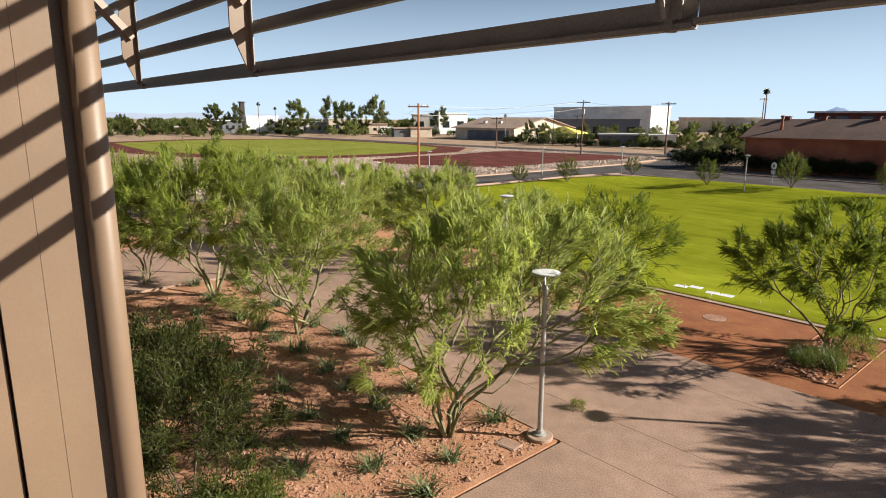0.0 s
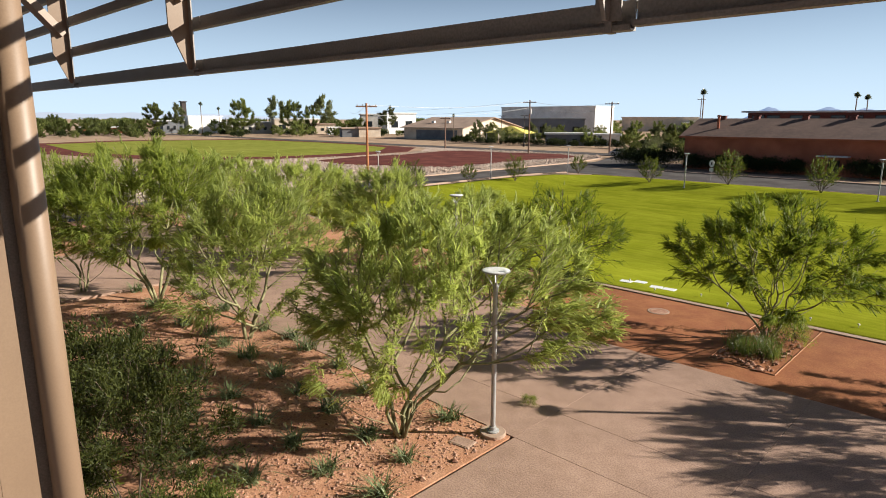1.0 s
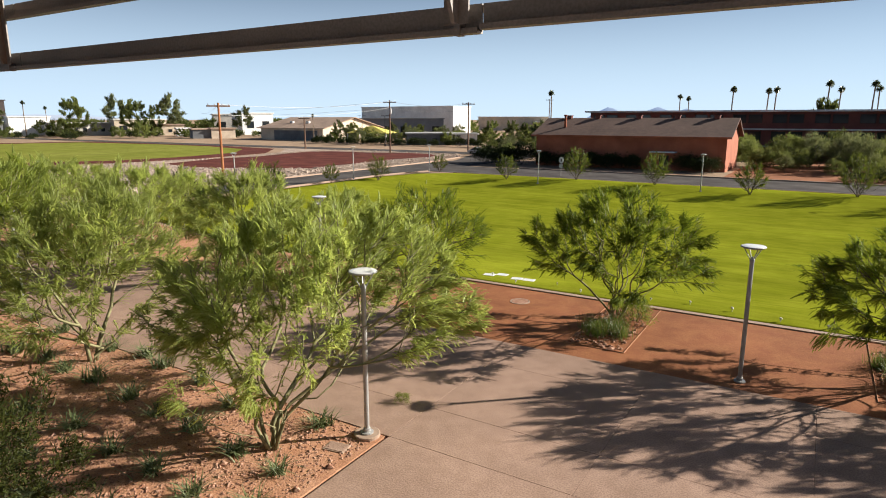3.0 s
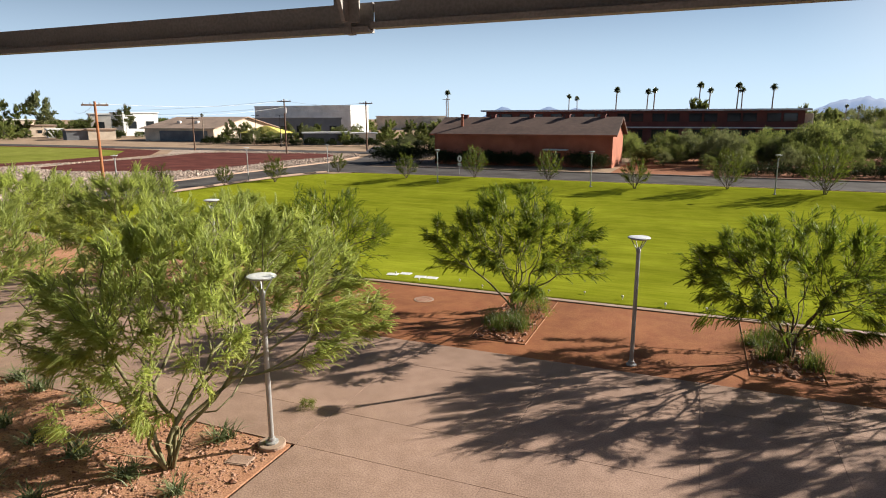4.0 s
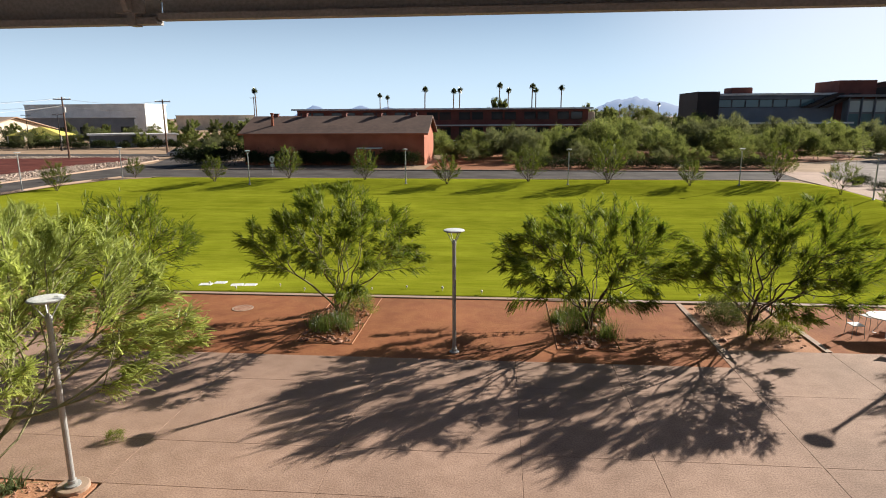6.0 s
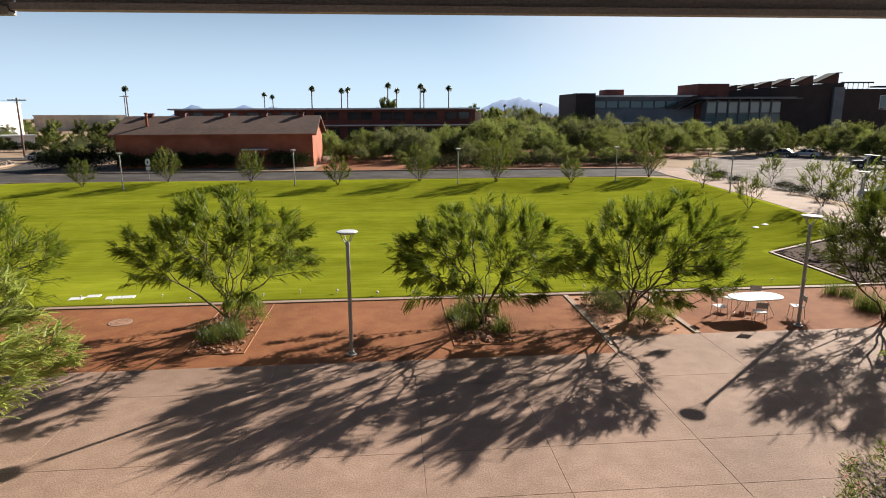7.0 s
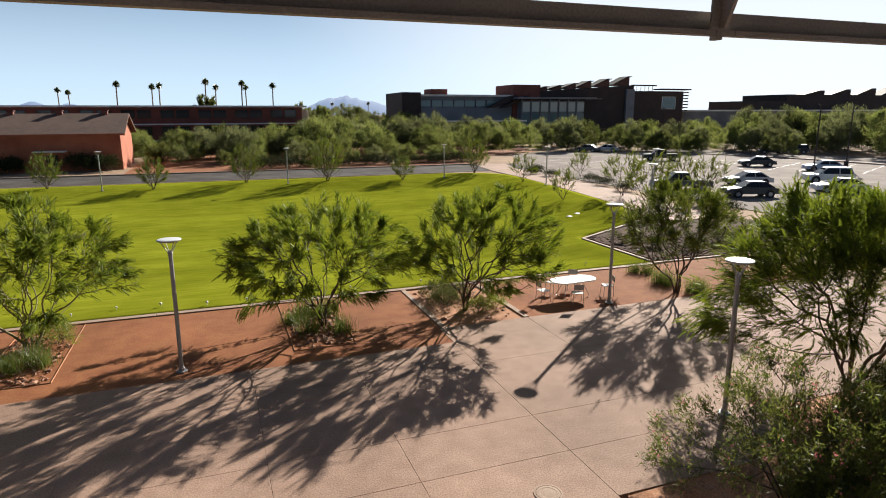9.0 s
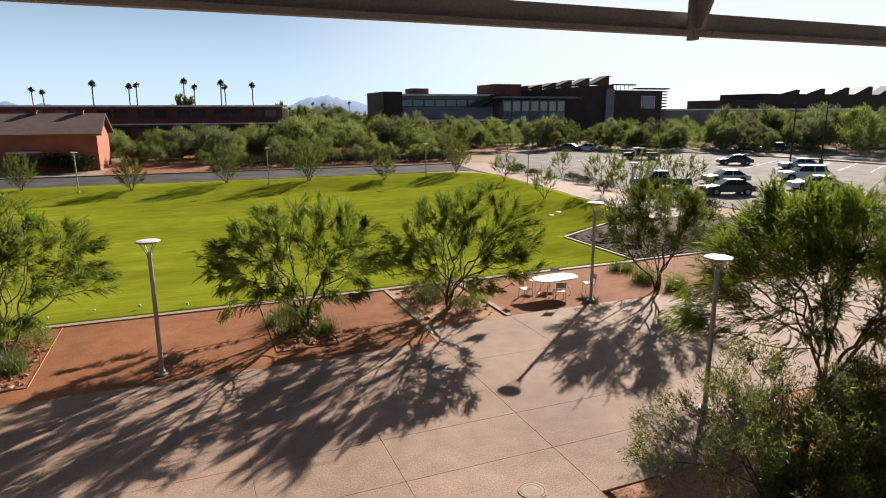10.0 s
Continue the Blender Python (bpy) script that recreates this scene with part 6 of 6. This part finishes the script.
# ---------------------------------------------------------------- loose rock on the gravel bank
bank = [(-59.9, 22), (-59.9, 95), (-64, 112.5), (-70, 118.3), (-104, 118.6), (-105, 101), (-100.5, 79), (-103, 61), (-104, 45), (-99, 22)]
hole = [(-83.5, 62.5), (-67.5, 71), (-68.6, 81), (-69, 94.6), (-67, 105.6), (-68.2, 110), (-73.5, 115.3), (-80, 116.4), (-88, 113.2), (-99.5, 112.8), (-103.5, 108), (-101.7, 100.8), (-98.7, 89.3), (-100, 80), (-96, 66)]


def inside(poly, q):
    """Which of the points lie in a polygon."""
    a = np.array(poly)
    b = np.roll(a, -1, 0)
    x, y = q[:, :1], q[:, 1:]
    hit = ((a[:, 1] > y) != (b[:, 1] > y)) & (x < a[:, 0] + (y - a[:, 1]) * (b[:, 0] - a[:, 0]) / (b[:, 1] - a[:, 1] + 1e-9))
    return hit.sum(1) % 2 == 1


qr = np.random.default_rng(77)
q = np.stack([qr.uniform(-105, -59.9, 30000), qr.uniform(22, 119, 30000)], 1)
q = q[inside(bank, q) & ~inside(hole, q)][:14000]
k = len(q)
size = qr.uniform(0.10, 0.27, (k, 1)) * qr.uniform(0.7, 1.2, (k, 1))
a = qr.uniform(0, 6.28, k)
ca, sa = np.cos(a)[:, None], np.sin(a)[:, None]
ring = []
for dx, dy, dz in ((-1, -0.2, -0.2), (-0.2, -0.8, -0.2), (1, -0.1, -0.2), (0.3, 0.9, -0.2), (-0.6, -0.3, 0.55), (0.3, -0.5, 0.65), (0.55, 0.3, 0.5), (-0.2, 0.5, 0.6)):
    w = np.array([dx, dy, dz]) * qr.uniform(0.7, 1.25, (k, 3)) * size
    ring.append(np.concatenate([q[:, :1] + ca * w[:, :1] - sa * w[:, 1:2], q[:, 1:] + sa * w[:, :1] + ca * w[:, 1:2], w[:, 2:] - 0.05], 1))
ring = np.array(ring)
stones = np.concatenate([ring[list(f)].transpose(1, 0, 2) for f in ((4, 5, 6, 7), (0, 1, 5, 4), (1, 2, 6, 5), (2, 3, 7, 6), (3, 0, 4, 7))])
riprap = new("riprap", quads("riprap", stones, M_RIPRAP))
tagged(riprap, "pale loose rocks strewn over the gravel bank", "rocks", kind="stuff")
